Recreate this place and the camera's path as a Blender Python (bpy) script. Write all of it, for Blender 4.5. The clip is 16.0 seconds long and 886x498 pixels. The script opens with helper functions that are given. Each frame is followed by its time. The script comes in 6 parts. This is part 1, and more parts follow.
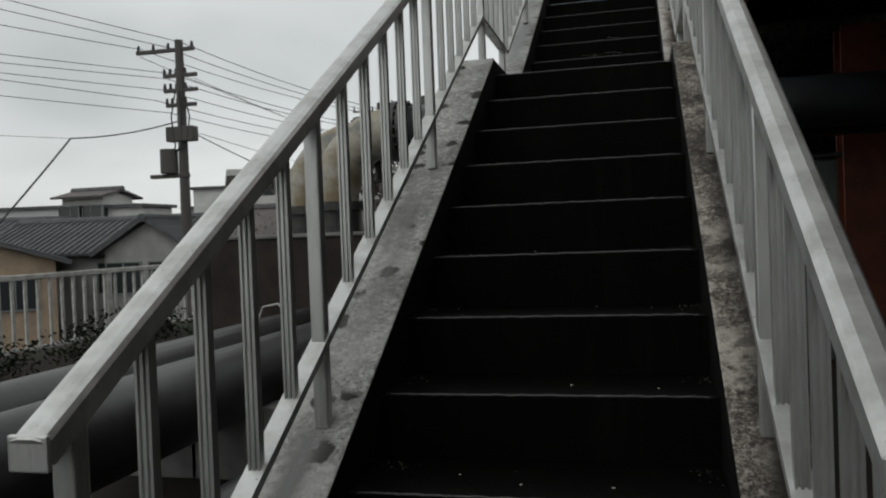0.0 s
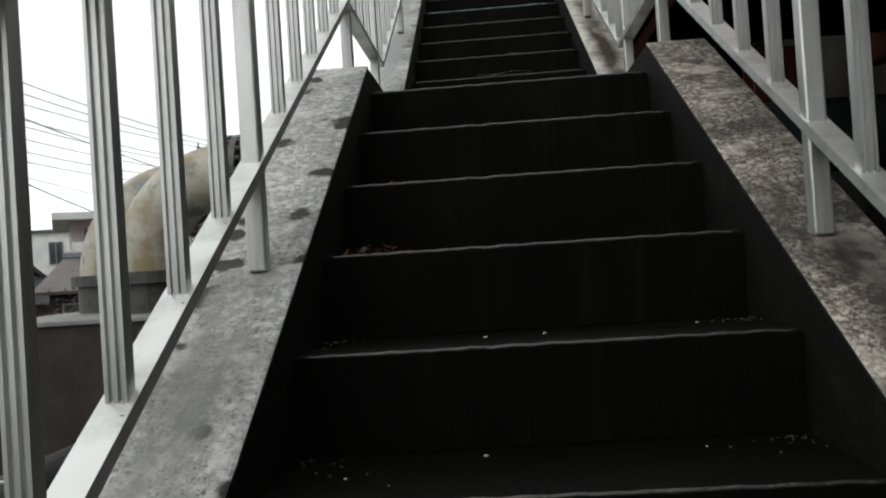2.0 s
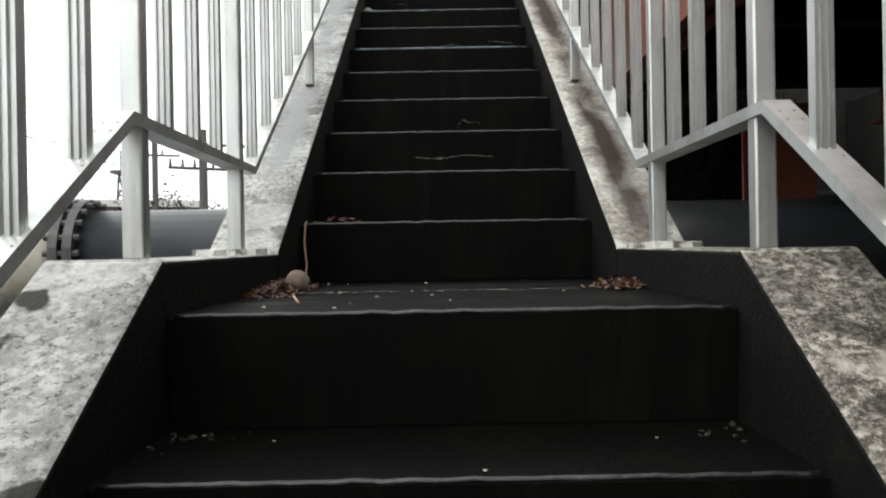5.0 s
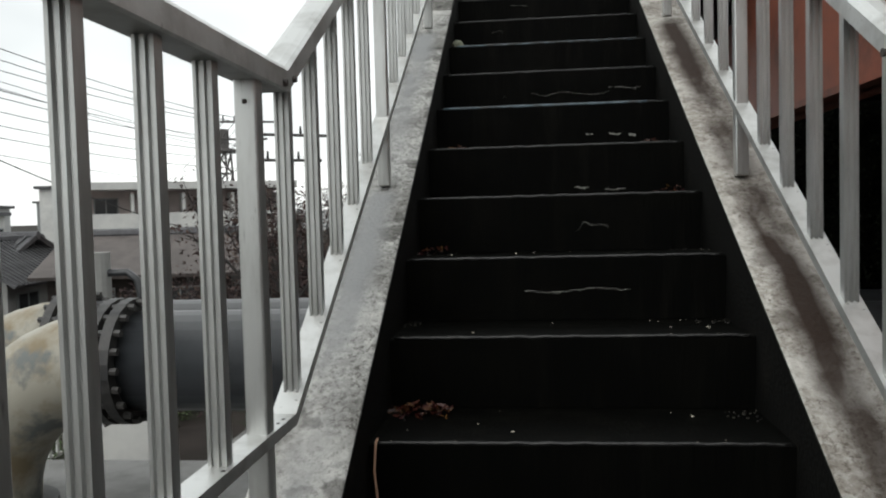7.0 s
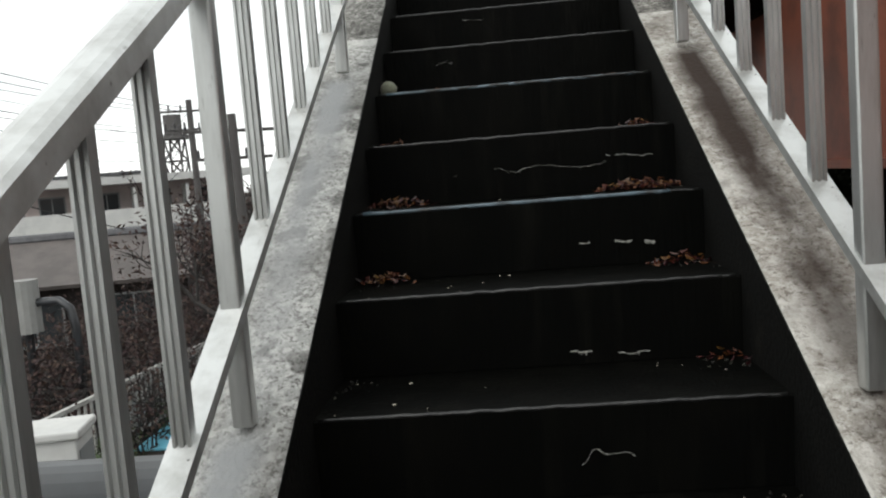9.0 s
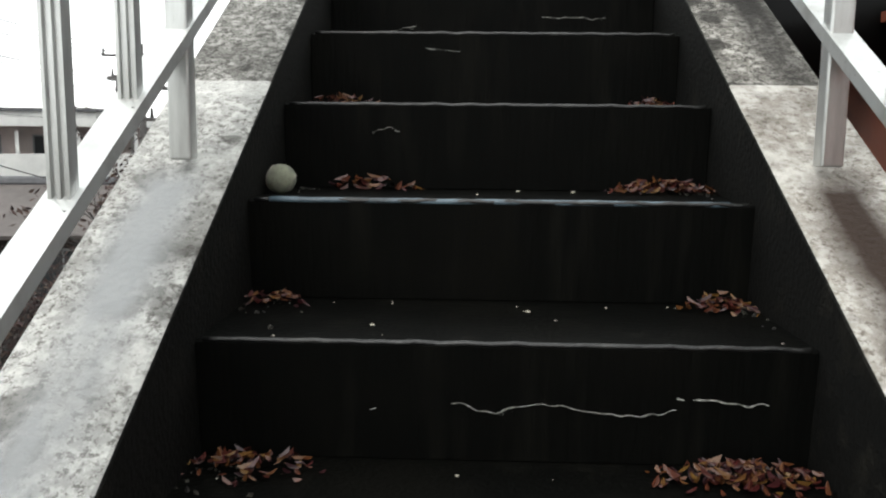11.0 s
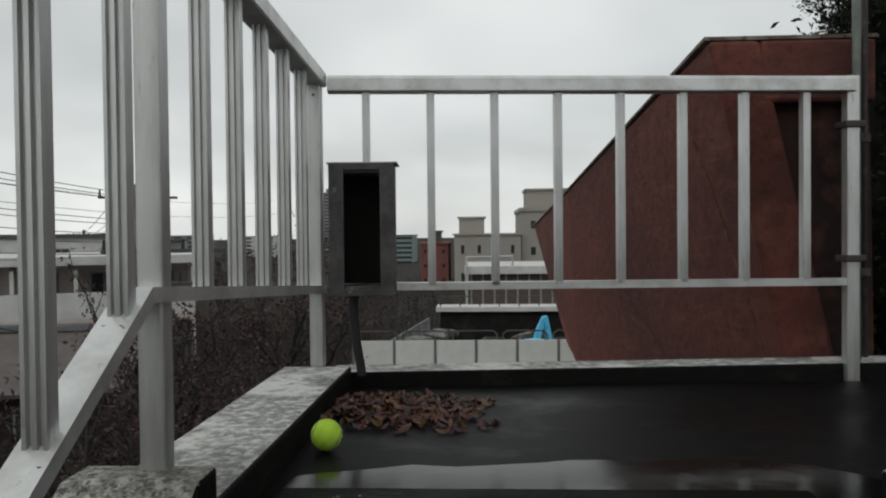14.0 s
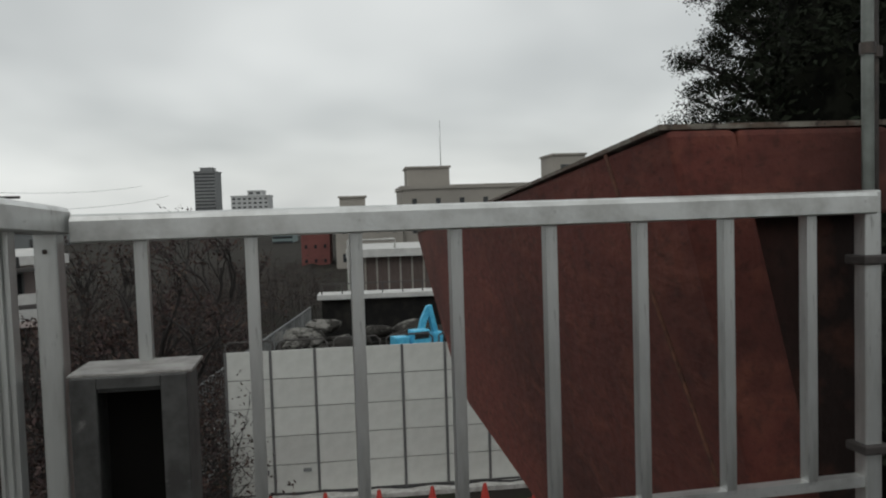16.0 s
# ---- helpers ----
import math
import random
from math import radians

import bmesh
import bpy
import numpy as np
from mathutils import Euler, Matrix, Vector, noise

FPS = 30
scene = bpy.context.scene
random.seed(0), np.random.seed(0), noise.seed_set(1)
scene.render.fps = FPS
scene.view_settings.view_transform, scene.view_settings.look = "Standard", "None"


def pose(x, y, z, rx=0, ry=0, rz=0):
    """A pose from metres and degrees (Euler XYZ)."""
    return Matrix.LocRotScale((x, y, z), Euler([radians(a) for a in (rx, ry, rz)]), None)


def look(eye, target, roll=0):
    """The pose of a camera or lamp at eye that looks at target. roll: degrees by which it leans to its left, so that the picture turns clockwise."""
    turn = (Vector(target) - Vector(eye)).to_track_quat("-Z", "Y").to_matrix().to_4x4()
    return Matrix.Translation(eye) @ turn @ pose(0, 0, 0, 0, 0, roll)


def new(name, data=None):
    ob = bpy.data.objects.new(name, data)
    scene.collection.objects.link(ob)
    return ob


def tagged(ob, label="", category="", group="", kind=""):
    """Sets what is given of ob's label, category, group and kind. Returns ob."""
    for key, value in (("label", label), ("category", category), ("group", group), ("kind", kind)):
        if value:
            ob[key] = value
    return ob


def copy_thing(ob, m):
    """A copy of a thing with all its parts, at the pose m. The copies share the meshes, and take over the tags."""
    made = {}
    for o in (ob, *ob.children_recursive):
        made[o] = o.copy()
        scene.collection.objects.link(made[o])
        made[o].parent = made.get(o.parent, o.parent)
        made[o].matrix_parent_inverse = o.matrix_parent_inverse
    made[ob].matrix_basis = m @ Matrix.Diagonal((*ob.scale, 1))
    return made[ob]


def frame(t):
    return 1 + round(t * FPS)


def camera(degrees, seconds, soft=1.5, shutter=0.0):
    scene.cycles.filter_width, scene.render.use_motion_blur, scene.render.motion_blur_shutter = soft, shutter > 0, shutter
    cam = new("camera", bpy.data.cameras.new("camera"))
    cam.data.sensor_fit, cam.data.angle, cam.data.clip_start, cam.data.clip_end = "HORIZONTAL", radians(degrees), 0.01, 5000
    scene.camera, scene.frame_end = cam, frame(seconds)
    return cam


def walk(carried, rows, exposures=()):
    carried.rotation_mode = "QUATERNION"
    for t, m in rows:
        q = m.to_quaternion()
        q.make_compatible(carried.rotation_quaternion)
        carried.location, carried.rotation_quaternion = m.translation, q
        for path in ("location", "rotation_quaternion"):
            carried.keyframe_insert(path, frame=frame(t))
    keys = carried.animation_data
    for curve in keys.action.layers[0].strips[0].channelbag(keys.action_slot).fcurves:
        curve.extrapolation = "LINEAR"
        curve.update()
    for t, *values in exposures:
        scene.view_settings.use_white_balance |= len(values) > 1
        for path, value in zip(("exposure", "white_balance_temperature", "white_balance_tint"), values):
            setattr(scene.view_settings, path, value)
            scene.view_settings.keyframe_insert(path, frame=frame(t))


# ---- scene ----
EXPOSURES = [(0.0, -0.08), (0.5, 0.0), (1.0, 0.22), (1.5, 0.4), (2.0, 0.75), (2.5, 1.1), (3.0, 1.52), (3.5, 1.5), (5.8, 1.3), (6.0, 1.25), (6.5, 0.93), (7.0, 0.65), (7.5, 0.5), (8.0, 0.2),
             (8.2, 0.3), (10.3, 1.38), (11.0, 1.43), (11.5, 1.6), (12.0, 1.35), (12.5, 0.65), (13.0, 0.08), (13.5, -0.03), (14.0, -0.1), (15.0, -0.13), (16.0, -0.2)]
cam = camera(57.0, 16.0, soft=2.1)
walk(cam, [
    (0.0, pose(0.753, -4.490, 1.225, 88.94, 2.18, 13.58)),
    (0.5, pose(0.633, -3.944, 1.250, 87.06, 5.93, 13.77)),
    (1.0, pose(0.433, -3.391, 1.280, 92.21, 6.56, 10.63)),
    (1.5, pose(0.395, -3.020, 1.341, 89.07, 4.46, 2.96)),
    (2.0, pose(0.395, -2.792, 1.496, 90.86, 3.75, 3.72)),
    (2.5, pose(0.357, -2.562, 1.636, 92.23, 5.41, -3.13)),
    (3.0, pose(0.402, -2.303, 1.747, 90.28, 3.50, -6.65)),
    (3.5, pose(0.473, -2.075, 1.918, 92.14, 5.32, -3.46)),
    (5.8, pose(0.450, -0.996, 2.462, 88.67, -0.06, 0.67)),
    (6.0, pose(0.451, -0.921, 2.559, 88.62, 1.85, 2.03)),
    (6.5, pose(0.428, -0.751, 2.652, 88.42, 3.30, 5.30)),
    (7.0, pose(0.382, -0.525, 2.808, 87.33, 1.52, 6.13)),
    (7.5, pose(0.420, -0.309, 2.949, 88.29, 5.24, 10.53)),
    (8.0, pose(0.440, -0.038, 3.033, 84.95, 6.31, 5.85)),
    (8.2, pose(0.429, 0.100, 3.111, 84.87, 5.71, 4.97)),
    (10.3, pose(0.411, 1.551, 3.542, 82.17, 3.26, 3.74)),
    (10.5, pose(0.417, 1.685, 3.596, 81.58, 1.93, 3.93)),
    (11.0, pose(0.420, 1.986, 3.738, 81.88, -0.59, 2.00)),
    (11.5, pose(0.454, 2.228, 3.868, 79.41, 0.81, 5.06)),
    (12.0, pose(0.489, 2.431, 4.042, 84.71, 3.59, 4.14)),
    (12.5, pose(0.474, 2.681, 4.240, 87.44, 1.74, 4.04)),
    (13.0, pose(0.472, 2.903, 4.378, 88.42, 2.56, 4.11)),
    (13.5, pose(0.445, 3.110, 4.477, 88.89, 2.34, 4.19)),
    (14.0, pose(0.393, 3.380, 4.629, 88.86, 0.60, 2.90)),
    (14.5, pose(0.395, 3.599, 4.756, 88.71, 3.35, 4.18)),
    (15.0, pose(0.382, 3.813, 4.841, 87.97, 3.48, 0.51)),
    (15.5, pose(0.394, 4.045, 4.953, 87.62, 1.11, -2.93)),
    (16.0, pose(0.446, 4.270, 5.080, 86.96, 1.79, -5.40)),
], EXPOSURES)

# ---- world and light: an overcast winter day ----
world = bpy.data.worlds.new("overcast_sky")
scene.world = world
world.use_nodes = True
wt = world.node_tree
wt.nodes.clear()


def wnode(kind, **vals):
    n = wt.nodes.new(kind)
    for k, v in vals.items():
        n.inputs[k].default_value = v
    return n


sky = wt.nodes.new("ShaderNodeTexSky")
sky.sky_type, sky.sun_disc, sky.sun_elevation, sky.sun_rotation = "NISHITA", False, radians(40), radians(200)
tc = wt.nodes.new("ShaderNodeTexCoord")
sep = wt.nodes.new("ShaderNodeSeparateXYZ")
wt.links.new(tc.outputs["Generated"], sep.inputs[0])
zz = wnode("ShaderNodeMath"); zz.operation = "MAXIMUM"; zz.inputs[1].default_value = 0.0
wt.links.new(sep.outputs[2], zz.inputs[0])
za = wnode("ShaderNodeMath"); za.operation = "ADD"; za.inputs[1].default_value = 0.32
wt.links.new(zz.outputs[0], za.inputs[0])
dx = wnode("ShaderNodeMath"); dx.operation = "DIVIDE"
dy = wnode("ShaderNodeMath"); dy.operation = "DIVIDE"
wt.links.new(sep.outputs[0], dx.inputs[0]); wt.links.new(za.outputs[0], dx.inputs[1])
wt.links.new(sep.outputs[1], dy.inputs[0]); wt.links.new(za.outputs[0], dy.inputs[1])
comb = wt.nodes.new("ShaderNodeCombineXYZ")
wt.links.new(dx.outputs[0], comb.inputs[0]); wt.links.new(dy.outputs[0], comb.inputs[1])
n1 = wnode("ShaderNodeTexNoise", Scale=0.95, Detail=3.5, Roughness=0.45, Distortion=0.15)
wt.links.new(comb.outputs[0], n1.inputs["Vector"])
ramp = wt.nodes.new("ShaderNodeValToRGB")
ramp.color_ramp.elements[0].position, ramp.color_ramp.elements[0].color = 0.32, (0.55, 0.575, 0.572, 1)
ramp.color_ramp.elements[1].position, ramp.color_ramp.elements[1].color = 0.66, (0.96, 0.985, 0.965, 1)
wt.links.new(n1.outputs[0], ramp.inputs[0])
bg_cloud = wnode("ShaderNodeBackground", Strength=1.0)
wt.links.new(ramp.outputs[0], bg_cloud.inputs[0])
bg_sky = wnode("ShaderNodeBackground", Strength=0.1)
wt.links.new(sky.outputs[0], bg_sky.inputs[0])
mixw = wt.nodes.new("ShaderNodeMixShader"); mixw.inputs[0].default_value = 0.93
wt.links.new(bg_sky.outputs[0], mixw.inputs[1]); wt.links.new(bg_cloud.outputs[0], mixw.inputs[2])
wo = wt.nodes.new("ShaderNodeOutputWorld")
wt.links.new(mixw.outputs[0], wo.inputs[0])
sun = new("sun", bpy.data.lights.new("sun", "SUN"))
sun.data.energy, sun.data.angle, sun.data.color = 0.6, radians(40), (1.0, 0.98, 0.94)
sun.matrix_world = look((-6, -12, 14), (0, 0, 0))

# ---- materials ----


def material(name, base, rough=0.6, metal=0.0, second=None, scale=6.0, detail=6.0, lo=0.4, hi=0.6, third=None, scale3=40.0, lo3=0.55, hi3=0.65,
             bump=0.0, bump_scale=60.0, rough2=None, spread=0.0, island=False, stretch=(1, 1, 1), spec=0.5, shift=False, streak=None):
    m = bpy.data.materials.new(name)
    m.use_nodes = True
    nt = m.node_tree
    b = nt.nodes["Principled BSDF"]
    b.inputs["Roughness"].default_value, b.inputs["Metallic"].default_value = rough, metal
    b.inputs["Specular IOR Level"].default_value = spec
    col = nt.nodes.new("ShaderNodeRGB"); col.outputs[0].default_value = (*base, 1)
    out = col.outputs[0]
    c = nt.nodes.new("ShaderNodeTexCoord")
    mp = nt.nodes.new("ShaderNodeMapping"); mp.inputs["Scale"].default_value = stretch
    nt.links.new(c.outputs["Object"], mp.inputs[0])
    if shift:
        info = nt.nodes.new("ShaderNodeObjectInfo")
        off = nt.nodes.new("ShaderNodeVectorMath"); off.operation = "SCALE"; off.inputs[0].default_value = (37.0, 11.0, 5.0)
        nt.links.new(info.outputs["Random"], off.inputs["Scale"]); nt.links.new(off.outputs[0], mp.inputs["Location"])

    def blend(out, colour, scale, lo, hi, det):
        t = nt.nodes.new("ShaderNodeTexNoise")
        t.inputs["Scale"].default_value, t.inputs["Detail"].default_value, t.inputs["Roughness"].default_value = scale, det, 0.62
        nt.links.new(mp.outputs[0], t.inputs["Vector"])
        r = nt.nodes.new("ShaderNodeMapRange")
        r.inputs[1].default_value, r.inputs[2].default_value = lo, hi
        nt.links.new(t.outputs[0], r.inputs[0])
        x = nt.nodes.new("ShaderNodeMix"); x.data_type = "RGBA"
        nt.links.new(r.outputs[0], x.inputs[0])
        nt.links.new(out, x.inputs[6]); x.inputs[7].default_value = (*colour, 1)
        return x.outputs[2], r.outputs[0]

    if second:
        out, fac = blend(out, second, scale, lo, hi, detail)
        if rough2 is not None:
            q = nt.nodes.new("ShaderNodeMapRange")
            q.inputs[3].default_value, q.inputs[4].default_value = rough, rough2
            nt.links.new(fac, q.inputs[0]); nt.links.new(q.outputs[0], b.inputs["Roughness"])
    if third:
        out, _ = blend(out, third, scale3, lo3, hi3, 4.0)
    if streak:
        mp2 = nt.nodes.new("ShaderNodeMapping"); mp2.inputs["Scale"].default_value = (1, 1, 0.12)
        nt.links.new(mp.outputs[0], mp2.inputs[0])
        mp = mp2
        out, _ = blend(out, streak, 16.0, 0.54, 0.74, 5.0)
    if spread:
        rnd = nt.nodes.new("ShaderNodeNewGeometry").outputs["Random Per Island"] if island else nt.nodes.new("ShaderNodeObjectInfo").outputs["Random"]
        h = nt.nodes.new("ShaderNodeHueSaturation")
        v = nt.nodes.new("ShaderNodeMapRange"); v.inputs[3].default_value, v.inputs[4].default_value = 1 - spread, 1 + spread
        nt.links.new(rnd, v.inputs[0]); nt.links.new(v.outputs[0], h.inputs["Value"]); nt.links.new(out, h.inputs["Color"])
        hu = nt.nodes.new("ShaderNodeMapRange"); hu.inputs[3].default_value, hu.inputs[4].default_value = 0.5 - spread * 0.06, 0.5 + spread * 0.06
        nt.links.new(rnd, hu.inputs[0]); nt.links.new(hu.outputs[0], h.inputs["Hue"])
        out = h.outputs[0]
    nt.links.new(out, b.inputs["Base Color"])
    if bump:
        t = nt.nodes.new("ShaderNodeTexNoise"); t.inputs["Scale"].default_value, t.inputs["Detail"].default_value = bump_scale, 6.0
        nt.links.new(mp.outputs[0], t.inputs["Vector"])
        bp = nt.nodes.new("ShaderNodeBump"); bp.inputs["Strength"].default_value, bp.inputs["Distance"].default_value = bump, 0.01
        nt.links.new(t.outputs[0], bp.inputs["Height"]); nt.links.new(bp.outputs[0], b.inputs["Normal"])
    return m


M = {}
# base kept far below real asphalt, tuned to match crushed dark tones
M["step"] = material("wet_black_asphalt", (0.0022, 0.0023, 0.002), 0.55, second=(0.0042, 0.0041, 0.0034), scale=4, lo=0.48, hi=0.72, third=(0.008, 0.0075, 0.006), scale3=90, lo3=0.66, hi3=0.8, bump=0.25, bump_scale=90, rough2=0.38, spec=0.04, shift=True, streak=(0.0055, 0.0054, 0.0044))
M["wet"] = material("wet_black_floor", (0.004, 0.004, 0.004), 0.5, second=(0.005, 0.005, 0.005), scale=2.3, lo=0.47, hi=0.6, bump=0.06, bump_scale=60, rough2=0.35, spec=0.06)
M["puddle"] = material("still_rain_water", (0.004, 0.004, 0.004), 0.07, second=(0.005, 0.005, 0.005), scale=2.0, rough2=0.2, bump=0.03, bump_scale=25, spec=0.3)
M["nosing"] = material("worn_step_edge", (0.006, 0.006, 0.006), 0.4, second=(0.045, 0.045, 0.042), scale=9, lo=0.5, hi=0.72, bump=0.2, bump_scale=80, spec=0.5)
# near-black colour for the inner faces of the kerbs
M["inner_black"] = material("black_inner_face", (0.005, 0.005, 0.0045), 0.7, second=(0.016, 0.015, 0.012), scale=12, lo=0.56, hi=0.78, bump=0.4, bump_scale=90, spec=0.1)
M["alu"] = material("weathered_aluminium", (0.57, 0.58, 0.57), 0.36, 0.75, second=(0.31, 0.31, 0.295), scale=11, lo=0.42, hi=0.68, third=(0.3, 0.3, 0.29), scale3=120, lo3=0.62, hi3=0.75, bump=0.05, bump_scale=200, stretch=(1, 1, 0.15))
M["alu_top"] = material("bright_top_rail", (0.62, 0.63, 0.62), 0.36, 0.7, second=(0.4, 0.4, 0.385), scale=9, lo=0.45, hi=0.7, third=(0.28, 0.28, 0.27), scale3=60, lo3=0.66, hi3=0.76, bump=0.05, bump_scale=120)
M["rust_dark"] = material("dark_rusty_steel", (0.035, 0.03, 0.028), 0.7, second=(0.09, 0.07, 0.06), scale=12, lo=0.5, hi=0.7, bump=0.2)
M["box"] = material("grimy_grey_steel_box", (0.065, 0.065, 0.063), 0.6, second=(0.03, 0.029, 0.028), scale=14, lo=0.42, hi=0.6, third=(0.15, 0.145, 0.14), scale3=30, lo3=0.62, hi3=0.72, bump=0.1)
# near black, standing in for the shade inside the open box
M["black"] = material("box_interior_shade", (0.014, 0.013, 0.012), 0.9, spec=0.1)
M["lid"] = material("dull_metal_lid", (0.3, 0.29, 0.275), 0.55, second=(0.16, 0.15, 0.14), scale=20)


def streaked_paint(name, base, dark, rust, tilt):
    """Old paint with long tilted rain streaks, rust runs and black weathering."""
    m = bpy.data.materials.new(name)
    m.use_nodes = True
    nt = m.node_tree
    b = nt.nodes["Principled BSDF"]
    b.inputs["Roughness"].default_value, b.inputs["Specular IOR Level"].default_value = 0.8, 0.25
    whole = nt.nodes.new("ShaderNodeMapping"); whole.inputs["Scale"].default_value = (1, 0.4, 1)
    nt.links.new(nt.nodes.new("ShaderNodeTexCoord").outputs["Object"], whole.inputs[0])
    c = whole.outputs[0]
    turn = nt.nodes.new("ShaderNodeMapping"); turn.inputs["Rotation"].default_value = (radians(tilt), 0, 0)
    nt.links.new(c, turn.inputs[0])
    run = nt.nodes.new("ShaderNodeMapping"); run.inputs["Scale"].default_value = (1, 0.3, 0.12)
    nt.links.new(turn.outputs[0], run.inputs[0])
    col = nt.nodes.new("ShaderNodeRGB"); col.outputs[0].default_value = (*base, 1)
    out = col.outputs[0]
    for vec, scale, lo, hi, colour, most in ((c, 0.8, 0.42, 0.66, dark, 0.75), (run.outputs[0], 1.1, 0.52, 0.68, dark, 0.85), (run.outputs[0], 1.9, 0.56, 0.74, rust, 0.75), (c, 9.0, 0.52, 0.68, rust, 0.4), (c, 26.0, 0.52, 0.68, dark, 0.45), (c, 70.0, 0.56, 0.7, dark, 0.45)):
        t = nt.nodes.new("ShaderNodeTexNoise")
        t.inputs["Scale"].default_value, t.inputs["Detail"].default_value, t.inputs["Roughness"].default_value = scale, 2.0 if vec is run.outputs[0] else 5.0, 0.5
        nt.links.new(vec, t.inputs["Vector"])
        r = nt.nodes.new("ShaderNodeMapRange")
        r.inputs[1].default_value, r.inputs[2].default_value, r.inputs[4].default_value = lo, hi, most
        nt.links.new(t.outputs[0], r.inputs[0])
        x = nt.nodes.new("ShaderNodeMix"); x.data_type = "RGBA"
        nt.links.new(r.outputs[0], x.inputs[0]); nt.links.new(out, x.inputs[6]); x.inputs[7].default_value = (*colour, 1)
        out = x.outputs[2]
    nt.links.new(out, b.inputs["Base Color"])
    t = nt.nodes.new("ShaderNodeTexNoise"); t.inputs["Scale"].default_value, t.inputs["Detail"].default_value = 18.0, 8.0
    nt.links.new(c, t.inputs["Vector"])
    bp = nt.nodes.new("ShaderNodeBump"); bp.inputs["Strength"].default_value, bp.inputs["Distance"].default_value = 0.5, 0.02
    nt.links.new(t.outputs[0], bp.inputs["Height"]); nt.links.new(bp.outputs[0], b.inputs["Normal"])
    return m


M["red"] = streaked_paint("weathered_rust_red_paint", (0.13, 0.037, 0.0285), (0.035, 0.015, 0.0125), (0.185, 0.066, 0.043), 20)
# darker mix of the same red, for the end panel
M["red_darker"] = streaked_paint("darker_red_paint", (0.05, 0.018, 0.013), (0.011, 0.007, 0.006), (0.11, 0.042, 0.026), 20)
M["red_girder"] = material("orange_red_girder_paint", (0.23, 0.065, 0.035), 0.6, second=(0.12, 0.04, 0.025), scale=3, lo=0.45, hi=0.65, bump=0.1)
# near-black concrete: the shade under the bridge is put into its colour
M["under"] = material("shade_dark_concrete", (0.014, 0.0138, 0.0135), 0.9, second=(0.03, 0.028, 0.025), scale=1.2, lo=0.45, hi=0.7, bump=0.3, bump_scale=20, spec=0.08)
M["brown"] = material("dark_brown_box_wall", (0.02, 0.015, 0.014), 0.8, second=(0.032, 0.025, 0.022), scale=3, bump=0.1, spec=0.25)
M["pipe"] = material("grey_coated_pipe", (0.033, 0.036, 0.04), 0.34, second=(0.022, 0.023, 0.025), scale=4, bump=0.05)
M["elbow"] = material("cream_stained_pipe_elbow", (0.32, 0.305, 0.255), 0.6, second=(0.19, 0.15, 0.09), scale=3.5, lo=0.47, hi=0.64, third=(0.13, 0.14, 0.135), scale3=6, lo3=0.54, hi3=0.68)
# base darkened to carry the shade on the lower halves of the pipes
M["old_pipe"] = material("shade_darkened_pipe", (0.01, 0.01, 0.0105), 0.4, second=(0.018, 0.0175, 0.0175), scale=3, lo=0.45, hi=0.65, bump=0.1, bump_scale=30)
M["bolt"] = material("black_flange_steel", (0.02, 0.02, 0.021), 0.5, second=(0.04, 0.038, 0.036), scale=20)
M["white_paint"] = material("white_fence_paint", (0.52, 0.52, 0.5), 0.5, second=(0.34, 0.33, 0.31), scale=8)
M["hoard"] = material("pale_grey_hoarding_panel", (0.6, 0.61, 0.58), 0.55, second=(0.52, 0.53, 0.5), scale=2, spread=0.05)
M["hoard_gap"] = material("hoarding_frame_dark", (0.12, 0.12, 0.12), 0.6)
M["cone"] = material("red_cone_plastic", (0.5, 0.05, 0.04), 0.5)
M["blue"] = material("blue_machine_paint", (0.06, 0.38, 0.62), 0.45, second=(0.1, 0.5, 0.72), scale=6)
M["sheet"] = material("blue_tarpaulin", (0.14, 0.46, 0.62), 0.5, second=(0.2, 0.55, 0.7), scale=5, bump=0.2, bump_scale=12)
M["ground"] = material("damp_earth_and_asphalt", (0.02, 0.0175, 0.016), 0.95, second=(0.036, 0.03, 0.027), scale=0.35, third=(0.025, 0.03, 0.018), scale3=1.1, lo3=0.5, hi3=0.64, bump=0.3, bump_scale=6, spec=0.1)
M["rubble"] = material("earth_and_pale_rubble", (0.035, 0.033, 0.03), 0.95, second=(0.2, 0.195, 0.18), scale=0.7, lo=0.52, hi=0.6, third=(0.02, 0.019, 0.017), scale3=4, bump=0.5, bump_scale=8, spec=0.1)
M["slab"] = material("pale_concrete_slab", (0.2, 0.2, 0.195), 0.85, second=(0.12, 0.12, 0.115), scale=2.5, bump=0.2)
M["bark"] = material("dark_wet_bark", (0.017, 0.015, 0.014), 0.9, second=(0.032, 0.028, 0.026), scale=14, bump=0.5, bump_scale=40)
M["leaf_red"] = material("dry_reddish_leaves", (0.042, 0.021, 0.018), 0.8, spread=0.6, island=True)
M["leaf_dark"] = material("dark_pine_needles", (0.016, 0.019, 0.013), 0.95, spec=0.05, spread=0.5, island=True)
M["leaf_green"] = material("dull_green_shrub_leaves", (0.06, 0.085, 0.035), 0.8, spread=0.5, island=True)
M["litter"] = material("wet_brown_leaf_litter", (0.055, 0.012, 0.005), 0.45, spread=0.9, island=True)
M["roof"] = material("dark_grey_roof_tiles", (0.085, 0.085, 0.09), 0.7, second=(0.055, 0.055, 0.06), scale=3, spread=0.1)
M["sheet_roof"] = material("weathered_brown_sheet_roof", (0.1, 0.085, 0.08), 0.7, second=(0.07, 0.06, 0.056), scale=1.5, bump=0.1)
